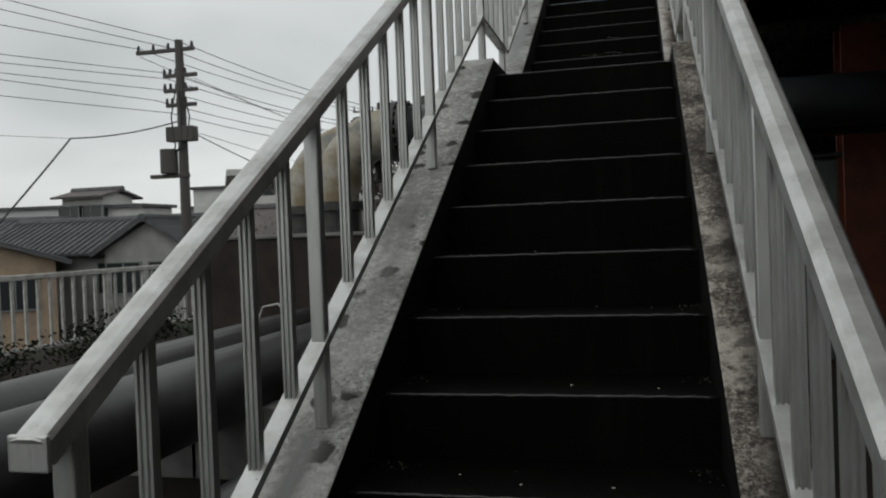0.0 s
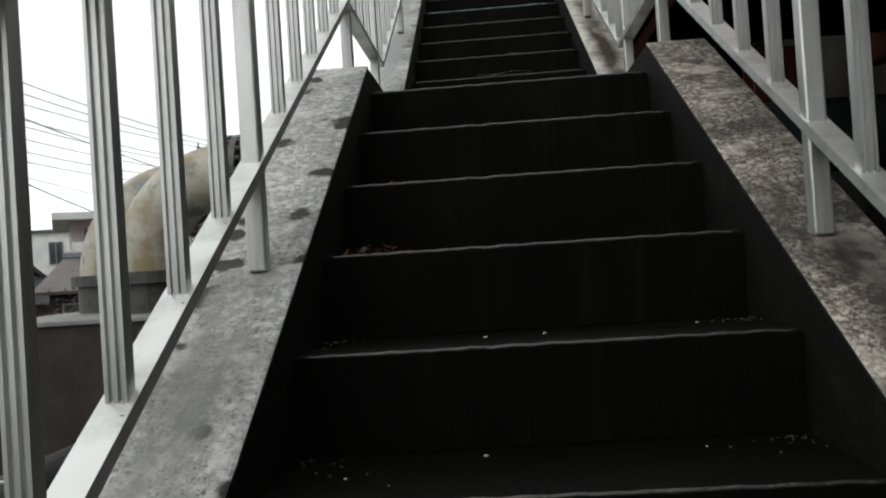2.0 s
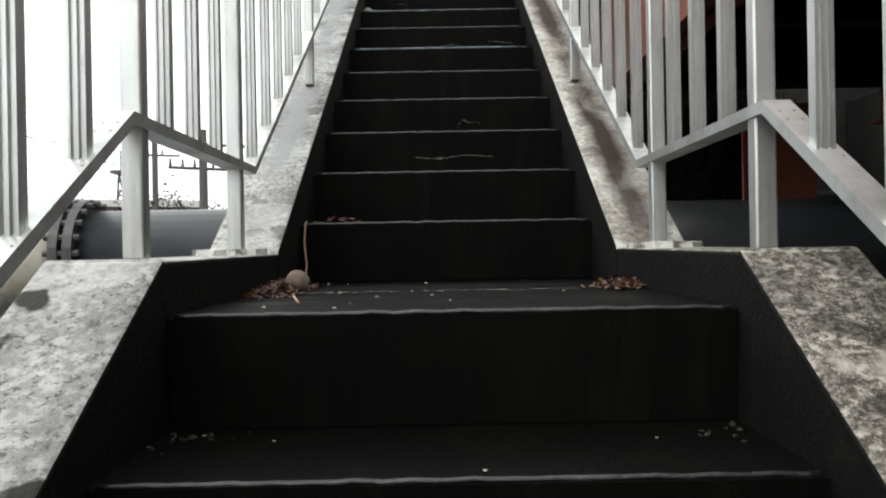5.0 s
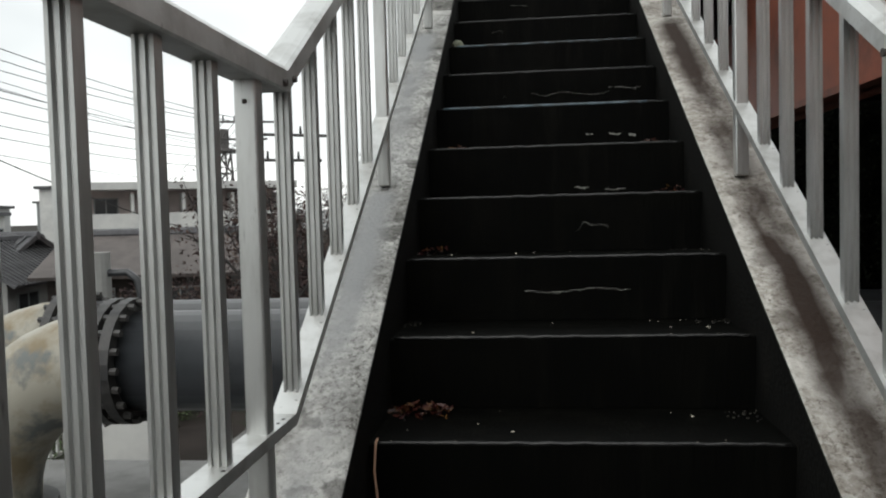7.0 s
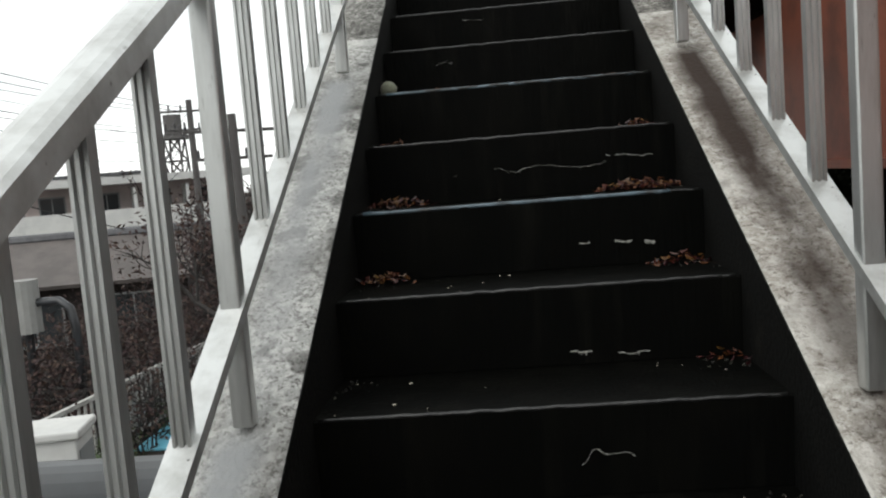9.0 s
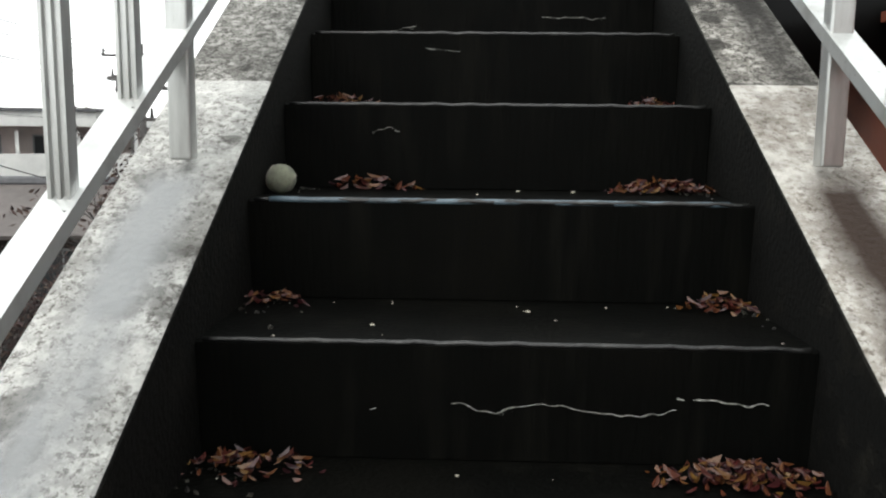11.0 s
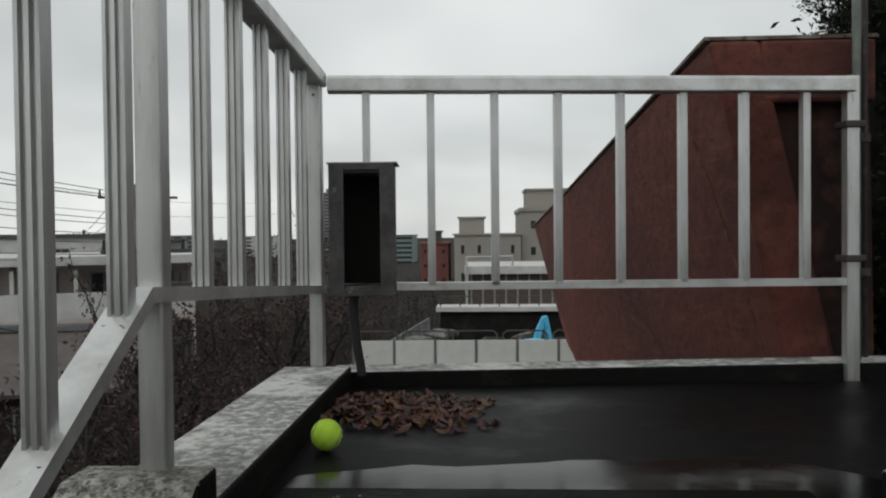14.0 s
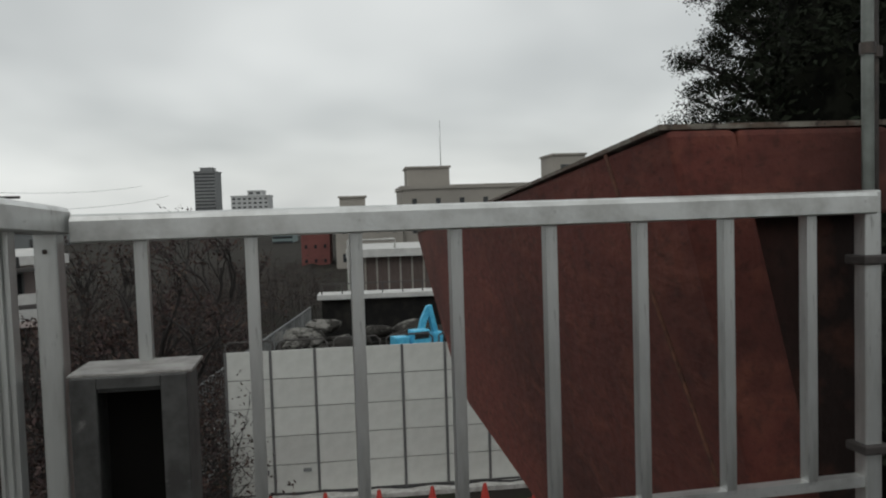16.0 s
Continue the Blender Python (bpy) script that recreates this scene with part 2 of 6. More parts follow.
M["plaster"] = material("grey_house_plaster", (0.3, 0.3, 0.29), 0.9, second=(0.24, 0.24, 0.23), scale=1.5)
M["plaster_tan"] = material("tan_house_plaster", (0.36, 0.275, 0.19), 0.9, second=(0.26, 0.2, 0.15), scale=1.5)
M["plaster_white"] = material("off_white_house_plaster", (0.55, 0.55, 0.53), 0.9, second=(0.46, 0.46, 0.45), scale=1.5)
M["plaster_pink"] = material("pinkish_balcony_wall", (0.5, 0.43, 0.41), 0.9, second=(0.42, 0.36, 0.34), scale=1.2)
M["far_beige"] = material("beige_concrete_facade", (0.3, 0.28, 0.25), 0.9, second=(0.26, 0.245, 0.22), scale=0.15)
M["far_grey"] = material("grey_tower_facade", (0.2, 0.21, 0.21), 0.8, second=(0.16, 0.165, 0.17), scale=0.1)
M["far_white"] = material("pale_apartment_facade", (0.45, 0.46, 0.46), 0.8)
M["far_red"] = material("brick_red_facade", (0.19, 0.068, 0.06), 0.85, second=(0.15, 0.055, 0.05), scale=0.4)
M["far_teal"] = material("green_grey_facade", (0.16, 0.21, 0.21), 0.7)
M["pane"] = material("dark_window_pane", (0.03, 0.034, 0.037), 0.12)
M["wood"] = material("brown_timber_cladding", (0.11, 0.085, 0.075), 0.85, second=(0.08, 0.06, 0.055), scale=3, stretch=(4, 4, 0.5))
M["rust_line"] = material("rust_brown_line", (0.06, 0.024, 0.016), 0.9, second=(0.12, 0.05, 0.03), scale=30)
M["pole"] = material("grey_concrete_pole", (0.075, 0.07, 0.068), 0.85)
M["conduit"] = material("pale_green_grey_conduit", (0.17, 0.19, 0.175), 0.5, second=(0.1, 0.11, 0.1), scale=9)
M["wire"] = material("black_cable", (0.015, 0.015, 0.016), 0.6)
M["ball_green"] = material("yellow_green_tennis_ball_felt", (0.42, 0.66, 0.05), 0.95, second=(0.36, 0.58, 0.04), scale=60, bump=0.5, bump_scale=400)
M["ball_grey"] = material("faded_grey_tennis_ball_felt", (0.2, 0.21, 0.15), 0.95, second=(0.14, 0.145, 0.11), scale=60, bump=0.5, bump_scale=400)
M["ball_tan"] = material("bald_tan_tennis_ball", (0.2, 0.15, 0.11), 0.9, second=(0.12, 0.09, 0.07), scale=40, bump=0.4, bump_scale=300)
M["lime"] = material("white_lime_seepage", (0.36, 0.36, 0.33), 0.9, second=(0.15, 0.15, 0.135), scale=90)
M["string"] = material("pale_orange_string", (0.5, 0.3, 0.2), 0.9)
M["crumbs"] = material("moss_and_dirt_crumbs", (0.009, 0.0075, 0.005), 0.9, spread=0.7, island=True)
M["debris"] = material("pale_grit", (0.22, 0.2, 0.17), 0.9, spread=0.5, island=True)


def kerb_material(name, base, dark, pale, streak_x, streak, streak_amount=0.8, spots=0.0, fine=(0.5, 0.58), soil=0.6, feet=(), run=1.0, patches=0.0):
    """Old concrete: speckled grain, pale lichen, soiling, round mould spots, and a damp streak down its middle."""
    m = bpy.data.materials.new(name)
    m.use_nodes = True
    nt = m.node_tree
    b = nt.nodes["Principled BSDF"]
    b.inputs["Roughness"].default_value, b.inputs["Specular IOR Level"].default_value = 0.85, 0.25
    c = nt.nodes.new("ShaderNodeTexCoord").outputs["Object"]
    col = nt.nodes.new("ShaderNodeRGB")
    col.outputs[0].default_value = (*base, 1)
    out = col.outputs[0]

    def grain(scale, lo, hi, detail=4.0, vec=None, rough=0.6):
        t = nt.nodes.new("ShaderNodeTexNoise")
        t.inputs["Scale"].default_value, t.inputs["Detail"].default_value, t.inputs["Roughness"].default_value = scale, detail, rough
        nt.links.new(vec or c, t.inputs["Vector"])
        r = nt.nodes.new("ShaderNodeMapRange")
        r.inputs[1].default_value, r.inputs[2].default_value = lo, hi
        nt.links.new(t.outputs[0], r.inputs[0])
        return r.outputs[0]

    def times(a, k):
        n = nt.nodes.new("ShaderNodeMath"); n.operation = "MULTIPLY"
        nt.links.new(a, n.inputs[0])
        if isinstance(k, float):
            n.inputs[1].default_value = k
        else:
            nt.links.new(k, n.inputs[1])
        return n.outputs[0]

    def over(out, colour, fac):
        x = nt.nodes.new("ShaderNodeMix"); x.data_type = "RGBA"
        nt.links.new(fac, x.inputs[0]); nt.links.new(out, x.inputs[6]); x.inputs[7].default_value = (*colour, 1)
        return x.outputs[2]

    out = over(out, pale, times(grain(42, 0.47, 0.6, 6.0), 0.85))
    out = over(out, dark, times(grain(80, fine[0], fine[1], 6.0, None, 0.75), 0.8))
    out = over(out, pale, times(grain(190, 0.57, 0.66, 2.0), 0.6))
    out = over(out, dark, times(grain(2.9, 0.46, 0.66, 6.0), soil))
    if patches:
        out = over(out, pale, times(times(grain(3.6, 0.52, 0.58, 6.0), grain(30.0, 0.3, 0.5, 4.0)), patches))
    if spots:
        v = nt.nodes.new("ShaderNodeTexVoronoi"); v.inputs["Scale"].default_value = 8.0
        wn = nt.nodes.new("ShaderNodeTexNoise"); wn.inputs["Scale"].default_value, wn.inputs["Detail"].default_value = 14.0, 5.0
        nt.links.new(c, wn.inputs["Vector"])
        wv = nt.nodes.new("ShaderNodeVectorMath"); wv.operation = "MULTIPLY_ADD"; wv.inputs[1].default_value = (0.12, 0.12, 0.12)
        nt.links.new(wn.outputs["Color"], wv.inputs[0]); nt.links.new(c, wv.inputs[2])
        nt.links.new(wv.outputs[0], v.inputs["Vector"])
        r = nt.nodes.new("ShaderNodeMapRange")
        r.inputs[1].default_value, r.inputs[2].default_value, r.inputs[3].default_value, r.inputs[4].default_value = 0.27, 0.36, 1.0, 0.0
        nt.links.new(v.outputs["Distance"], r.inputs[0])
        out = over(out, (dark[0] * 0.6, dark[1] * 0.6, dark[2] * 0.6), times(times(r.outputs[0], grain(3.1, 0.4, 0.46, 2.0)), spots))
    sep = nt.nodes.new("ShaderNodeSeparateXYZ"); nt.links.new(c, sep.inputs[0])
    s = nt.nodes.new("ShaderNodeMath"); s.operation = "SUBTRACT"; s.inputs[1].default_value = streak_x
    nt.links.new(sep.outputs[0], s.inputs[0])
    wob = nt.nodes.new("ShaderNodeMath"); wob.operation = "MULTIPLY_ADD"; wob.inputs[1].default_value = 0.05
    g = grain(4.0, 0.0, 1.0, 3.0)
    nt.links.new(g, wob.inputs[0]); nt.links.new(s.outputs[0], wob.inputs[2])
    ab = nt.nodes.new("ShaderNodeMath"); ab.operation = "ABSOLUTE"
    off = nt.nodes.new("ShaderNodeMath"); off.operation = "SUBTRACT"; off.inputs[1].default_value = 0.025
    nt.links.new(wob.outputs[0], off.inputs[0]); nt.links.new(off.outputs[0], ab.inputs[0])
    r = nt.nodes.new("ShaderNodeMapRange")
    r.inputs[1].default_value, r.inputs[2].default_value, r.inputs[3].default_value, r.inputs[4].default_value = 0.02, 0.055, 1.0, 0.0
    nt.links.new(ab.outputs[0], r.inputs[0])
    mp = nt.nodes.new("ShaderNodeMapping"); mp.inputs["Scale"].default_value = (1.0, 0.35, 0.35)
    nt.links.new(c, mp.inputs[0])
    if feet:
        # rain water runs down from each post foot and fades
        r.inputs[1].default_value, r.inputs[2].default_value = 0.022, 0.075
        total = None
        for foot in feet:
            up = nt.nodes.new("ShaderNodeMapRange")
            up.inputs[1].default_value, up.inputs[2].default_value = foot - run, foot - run * 0.25
            down = nt.nodes.new("ShaderNodeMapRange")
            down.inputs[1].default_value, down.inputs[2].default_value, down.inputs[3].default_value, down.inputs[4].default_value = foot - 0.02, foot + 0.05, 1.0, 0.0
            nt.links.new(sep.outputs[1], up.inputs[0]); nt.links.new(sep.outputs[1], down.inputs[0])
            one = times(up.outputs[0], down.outputs[0])
            if total is not None:
                mx = nt.nodes.new("ShaderNodeMath"); mx.operation = "MAXIMUM"
                nt.links.new(total, mx.inputs[0]); nt.links.new(one, mx.inputs[1])
                one = mx.outputs[0]
            total = one
        gate = times(total, grain(6.0, 0.2, 0.5, 3.0, mp.outputs[0]))
    else:
        gate = grain(5.0, 0.36, 0.56, 4.0, mp.outputs[0])
    out = over(out, streak, times(times(r.outputs[0], gate), streak_amount))
    nt.links.new(out, b.inputs["Base Color"])
    t = nt.nodes.new("ShaderNodeTexNoise"); t.inputs["Scale"].default_value, t.inputs["Detail"].default_value = 90.0, 5.0
    nt.links.new(c, t.inputs["Vector"])
    bp = nt.nodes.new("ShaderNodeBump"); bp.inputs["Strength"].default_value, bp.inputs["Distance"].default_value = 0.7, 0.008
    nt.links.new(t.outputs[0], bp.inputs["Height"]); nt.links.new(bp.outputs[0], b.inputs["Normal"])
    return m


M["kerb_a"] = kerb_material("spotted_concrete_kerb", (0.29, 0.29, 0.28), (0.06, 0.058, 0.052), (0.52, 0.515, 0.5), -0.11, (0.15, 0.152, 0.15), 0.95, 1.0, (0.53, 0.61), 0.5, (-2.47, -1.17), 1.5, 0.45)
M["kerb_b"] = kerb_material("pale_patched_concrete_kerb", (0.2, 0.203, 0.19), (0.06, 0.06, 0.052), (0.56, 0.56, 0.54), 9.0, (0.1, 0.1, 0.1), 0.0, 0.0, (0.58, 0.68), 0.6, patches=0.9)
M["kerb_h"] = kerb_material("olive_mossy_concrete_kerb", (0.13, 0.12, 0.075), (0.035, 0.032, 0.02), (0.5, 0.49, 0.44), 9.0, (0.1, 0.1, 0.1), 0.0, 0.3, (0.56, 0.66), 0.7, patches=0.85)
M["mortar"] = material("crumbling_pale_mortar", (0.46, 0.455, 0.43), 0.9, second=(0.12, 0.115, 0.1), scale=16, lo=0.5, hi=0.6, bump=0.6, bump_scale=60)
M["kerb_c"] = kerb_material("pale_lichened_concrete_kerb", (0.35, 0.35, 0.335), (0.075, 0.07, 0.062), (0.58, 0.575, 0.55), -0.1, (0.25, 0.257, 0.26), 0.95, 0.6, (0.51, 0.585), 0.62, (2.08, 3.4), 1.7, 0.4)
M["kerb_d"] = kerb_material("pitted_brown_concrete_kerb", (0.2, 0.178, 0.155), (0.025, 0.021, 0.018), (0.5, 0.465, 0.41), 1.06, (0.022, 0.019, 0.016), 0.97, 0.6, (0.46, 0.53), 0.85, (-2.47, -1.17), 1.9, 0.6)
M["kerb_e"] = kerb_material("rust_streaked_concrete_kerb", (0.36, 0.34, 0.305), (0.11, 0.092, 0.075), (0.58, 0.565, 0.53), 1.045, (0.028, 0.017, 0.012), 0.98, 0.4, (0.52, 0.6), 0.65, (2.08, 3.4), 2.6, 0.6)
M["kerb_f"] = kerb_material("dark_lichened_concrete_kerb", (0.18, 0.176, 0.162), (0.03, 0.028, 0.024), (0.44, 0.43, 0.405), 9.0, (0.1, 0.1, 0.1), 0.0, 0.8, (0.5, 0.57), 0.88)
# browner mix for the right top kerb, dark along its outer edge
M["kerb_g"] = kerb_material("dark_brown_concrete_kerb", (0.18, 0.17, 0.152), (0.026, 0.024, 0.02), (0.45, 0.435, 0.4), 1.095, (0.016, 0.014, 0.012), 0.97, 0.8, (0.49, 0.56), 0.9, (4.5,), 1.6)
M["strip"] = material("blue_white_edge", (0.075, 0.11, 0.135), 0.4, second=(0.012, 0.015, 0.017), scale=7, lo=0.45, hi=0.62, bump=0.2, bump_scale=80)
# core colour near black: the deep shade inside the foliage is put into it
M["twigs"] = material("foliage_shade_black", (0.01, 0.011, 0.008), 0.95, second=(0.004, 0.0045, 0.0035), scale=9, lo=0.45, hi=0.55, bump=1.0, bump_scale=14, spec=0.05)

# ---- building helpers ----


def part(name, bm, mat, parent=None, label=""):
    """One mesh object from a bmesh, under a thing or a part."""
    me = bpy.data.meshes.new(name)
    bm.normal_update()
    bm.to_mesh(me)
    bm.free()
    for m in (mat if isinstance(mat, (list, tuple)) else [mat]):
        me.materials.append(m)
    ob = new(name, me)
    if parent:
        ob.parent = parent
    if label:
        ob["label"] = label
    return ob


def share(name, ob, parent, m):
    """Another object on the mesh of ob, at the pose m."""
    o = new(name, ob.data)
    o.parent = parent
    o.matrix_local = m
    return o


def thing(name, at, label, category, group="", kind=""):
    return tagged(new(name), label, category, group, kind) if at is None else placed(tagged(new(name), label, category, group, kind), at)


def placed(ob, at):
    ob.matrix_world = at if isinstance(at, Matrix) else Matrix.Translation(at)
    return ob


def add_box(bm, a, b, bevel=0.0, m=None):
    r = bmesh.ops.create_cube(bm, size=1)
    for v in r["verts"]:
        v.co = Vector([a[i] if v.co[i] < 0 else b[i] for i in range(3)])
        if m:
            v.co = m @ v.co
    if bevel:
        es = {e for v in r["verts"] for e in v.link_edges}
        bmesh.ops.bevel(bm, geom=list(es), offset=bevel, segments=2, affect="EDGES", profile=0.5)
    return bm


def box(a, b, bevel=0.0, m=None):
    return add_box(bmesh.new(), a, b, bevel, m)


def prism(x0, x1, prof, bevel=0.0):
    """A profile in (y, z), drawn out from x0 to x1."""
    bm = bmesh.new()
    k = len(prof)
    va = [bm.verts.new((x0, y, z)) for y, z in prof]
    vb = [bm.verts.new((x1, y, z)) for y, z in prof]
    bm.faces.new(va), bm.faces.new(vb[::-1])
    for i in range(k):
        bm.faces.new([va[i], vb[i], vb[(i + 1) % k], va[(i + 1) % k]])
    bmesh.ops.recalc_face_normals(bm, faces=bm.faces)
    if bevel:
        bmesh.ops.bevel(bm, geom=list(bm.edges), offset=bevel, segments=2, affect="EDGES", profile=0.5)
    return bm


def sweep(bm, pts, section, closed_ends=True):
    """Sweeps a section of (side, up) points along a line, mitred at its bends."""
    pts = [Vector(p) for p in pts]
    rings = []
    for i, p in enumerate(pts):
        da = (p - pts[i - 1]).normalized() if i else (pts[1] - p).normalized()
        db = (pts[i + 1] - p).normalized() if i < len(pts) - 1 else da
        d = (da + db).normalized()
        up0 = Vector((0, 0, 1)) if abs(d.z) < 0.95 else Vector((0, 1, 0))
        side = d.cross(up0).normalized()
        nrm = side.cross(d).normalized()
        k = 1 / max(0.4, d.dot(da))
        flat = abs((da.cross(db)).dot(side)) < 1e-6
        rings.append([bm.verts.new(p + side * (u * (k if flat else 1)) + nrm * (v * (1 if flat else k))) for u, v in section])
    n = len(section)
    for a, b in zip(rings, rings[1:]):
        for i in range(n):
            bm.faces.new([a[i], a[(i + 1) % n], b[(i + 1) % n], b[i]])
    if closed_ends:
        bm.faces.new(rings[0][::-1]), bm.faces.new(rings[-1])
    bmesh.ops.recalc_face_normals(bm, faces=bm.faces)
    return bm


def circle(r, n=12):
    return [(r * math.cos(2 * math.pi * i / n), r * math.sin(2 * math.pi * i / n)) for i in range(n)]


def tube(bm, pts, r0, r1=None, n=8):
    """A round bar along points, tapering from r0 to r1."""
    r1 = r0 if r1 is None else r1
    pts = [Vector(p) for p in pts]
    rings = []
    side = None
    for i, p in enumerate(pts):
        d = (pts[min(i + 1, len(pts) - 1)] - pts[max(i - 1, 0)]).normalized()
        if side is None:
            side = d.orthogonal().normalized()
        else:
            side = (side - d * side.dot(d)).normalized()
        o = d.cross(side)
        r = r0 + (r1 - r0) * i / (len(pts) - 1)
        rings.append([bm.verts.new(p + side * (r * math.cos(2 * math.pi * k / n)) + o * (r * math.sin(2 * math.pi * k / n))) for k in range(n)])
    for a, b in zip(rings, rings[1:]):
        for i in range(n):
            bm.faces.new([a[i], a[(i + 1) % n], b[(i + 1) % n], b[i]])
    bm.faces.new(rings[0][::-1]), bm.faces.new(rings[-1])
    return bm


def smooth(ob):
    for p in ob.data.polygons:
        p.use_smooth = True
    return ob


RNG = random.Random(7)
R, T, W, D = 0.19, 0.3162, 0.9457, 1.2935      # riser, going, clear width, landing depth
Z1, Z2 = 11 * R, 22 * R                        # landing, top platform
Y2 = D + 10 * T                                # edge of the top platform
S = R / T
KW = 0.2                                       # kerb width

# ---- ground: one sheet, on an embankment that falls away to the houses ----


def lie(x, y):
    drop = min(1, max(0, (-6.6 - x) / 3.5))
    ahead = min(1, max(0, (y - 12) / 5))
    far = min(1, max(0, (y - 26) / 30))
    return -2.6 * drop * drop * (3 - 2 * drop) - 0.35 * ahead * (1 - drop) - 2.2 * far * (1 - drop)


def ground_sheet():
    bm = bmesh.new()
    xs = [-900, -300, -120, -60, -40, -25, -18, -14, -12, -10.5, -9.5, -8.8, -8.2, -7.6, -7, -6.4, -5, -3, 0, 3, 8, 15, 30, 60, 150, 400, 900]
    ys = [-300, -80, -30, -15, -8, -4, 0, 4, 8, 11, 12, 13, 14, 15, 16, 17, 19, 22, 26, 30, 36, 45, 56, 80, 150, 300, 600, 1200]
    g = [[bm.verts.new((x, y, lie(x, y))) for x in xs] for y in ys]
    for a, b in zip(g, g[1:]):
        for i in range(len(xs) - 1):
            bm.faces.new([a[i], a[i + 1], b[i + 1], b[i]])
    return bm


tagged(part("ground", ground_sheet(), M["ground"]), "damp dark earth and asphalt ground around the footbridge", "ground", kind="structure")
tagged(part("pavement", box((-3.4, 4.6, 0.0), (1.2, 12, 0.012)), M["slab"]), "pale concrete paving slab beside the pipes", "pavement", kind="structure")

# ---- the staircase ----


def kerb(x0, x1, inner_right, mats):
    """The concrete kerbs of both flights, landing and top, each a part of its own."""
    k = 0.112
    YJ, SK = 3.72, (Z2 + 0.112 - Z1 - 0.1) / (Y2 + 0.02 - 0.932)
    pieces = {
        "lower_kerb": [(-3.45, 0.0), (-3.45, Z1 - 3.45 * S + k), (0.0, Z1 + 0.1), (0.0, Z1 - 0.35), (-2.9, 0.0)],
        "landing_kerb": [(-0.02, Z1 + 0.093), (0.96, Z1 + 0.098), (0.96, Z1 - 0.34), (-0.02, Z1 - 0.34)],
        "upper_kerb": [(0.932, Z1 + 0.1), (YJ, Z1 + 0.1 + (YJ - 0.932) * SK), (YJ, Z1 + 0.1 + (YJ - 0.932) * SK - 0.6), (1.2, Z1 - 0.35), (0.932, Z1 - 0.35)],
        "top_kerb": [(YJ - 0.02, Z1 + 0.098 + (YJ - 0.952) * SK), (Y2 + 0.02, Z2 + 0.111), (Y2 + 0.1, Z2 + 0.111), (Y2 + 0.1, Z2 - 0.35), (YJ - 0.02, Z1 + 0.1 + (YJ - 0.952) * SK - 0.58)],
    }
    root = tagged(new("stair_kerb"), "weathered concrete kerb along the footbridge stairs, black on its inner faces", "kerb", "stair kerbs", "structure")
    for (name, prof), m in zip(pieces.items(), mats):
        inset = 0.002 if name in ("landing_kerb", "top_kerb") else 0.0
        inner = x1 - inset if inner_right else x0 + inset
        bm = prism(x0 + inset, x1 - inset, prof, 0.007)
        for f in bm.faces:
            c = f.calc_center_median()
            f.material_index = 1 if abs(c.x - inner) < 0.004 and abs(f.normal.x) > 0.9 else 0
        part(name, bm, [m, M["inner_black"]], root)
    # a broken mortar pad round the foot of the landing post
    rng = random.Random(int(x0 * 50) + 9)
    bm = bmesh.new()
    cx, n = (x0 + x1) / 2, 22
    ring = [((0.093 + 0.012 * rng.uniform(-1, 1)) * math.cos(6.283 * i / n), (0.12 + 0.035 * rng.uniform(-1, 1)) * math.sin(6.283 * i / n)) for i in range(n)]
    lo = [bm.verts.new((cx + a, 0.8 + b, Z1 + 0.085)) for a, b in ring]
    hi = [bm.verts.new((cx + a * 0.95, 0.8 + b * 0.95, Z1 + 0.109 + rng.uniform(0, 0.005))) for a, b in ring]
    bm.faces.new(hi)
    for i in range(n):
        bm.faces.new([lo[i], lo[(i + 1) % n], hi[(i + 1) % n], hi[i]])
    part("mortar_pad", bm, M["mortar"], root, "broken pale mortar round a post foot")
    return root


kerb(-KW, 0.0, True, (M["kerb_a"], M["kerb_b"], M["kerb_c"], M["kerb_f"]))
kerb(W, W + KW, False, (M["kerb_d"], M["kerb_h"], M["kerb_e"], M["kerb_g"]))


def flight(name, y0, z0, count, label):
    root = tagged(new(name), label, "stairs", "stair flights", "structure")
    prof = [(0.012, -R + 0.002), (0.0, -0.004), (0.006, 0.0), (T + 0.03, 0.0), (T + 0.03, -R + 0.002)]
    first = None
    for i in range(count):
        m = pose(0, y0 + i * T, z0 + i * R)
        if first is None:
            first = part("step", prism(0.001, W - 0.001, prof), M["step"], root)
            first.matrix_local = m
            bm = bmesh.new()
            n = 48
            pts = [(0.012 + (W - 0.024) * j / n, 0.004 + 0.0018 * noise.noise((j * 0.35, 1, 2)), 0.0 + 0.0022 * noise.noise((j * 0.5, 5, 2))) for j in range(n + 1)]
            tube(bm, pts, 0.0045, n=8)
            edge = smooth(part("nosing", bm, M["nosing"], first))
        else:
            st = share("step", first, root, m)
            share("nosing", edge, st, pose(0, 0, 0.0015 * RNG.uniform(-1, 1), 0, 0, 0.12 * RNG.uniform(-1, 1)))
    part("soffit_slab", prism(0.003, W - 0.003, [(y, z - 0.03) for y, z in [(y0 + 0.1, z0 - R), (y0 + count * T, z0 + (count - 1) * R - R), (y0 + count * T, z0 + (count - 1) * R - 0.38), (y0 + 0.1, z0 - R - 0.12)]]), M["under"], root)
    return root


flight("lower_flight", -10 * T, R, 11, "black wet stair flight from the ground to the landing")
flight("upper_flight", D, Z1 + R, 11, "black wet stair flight from landing to top platform")


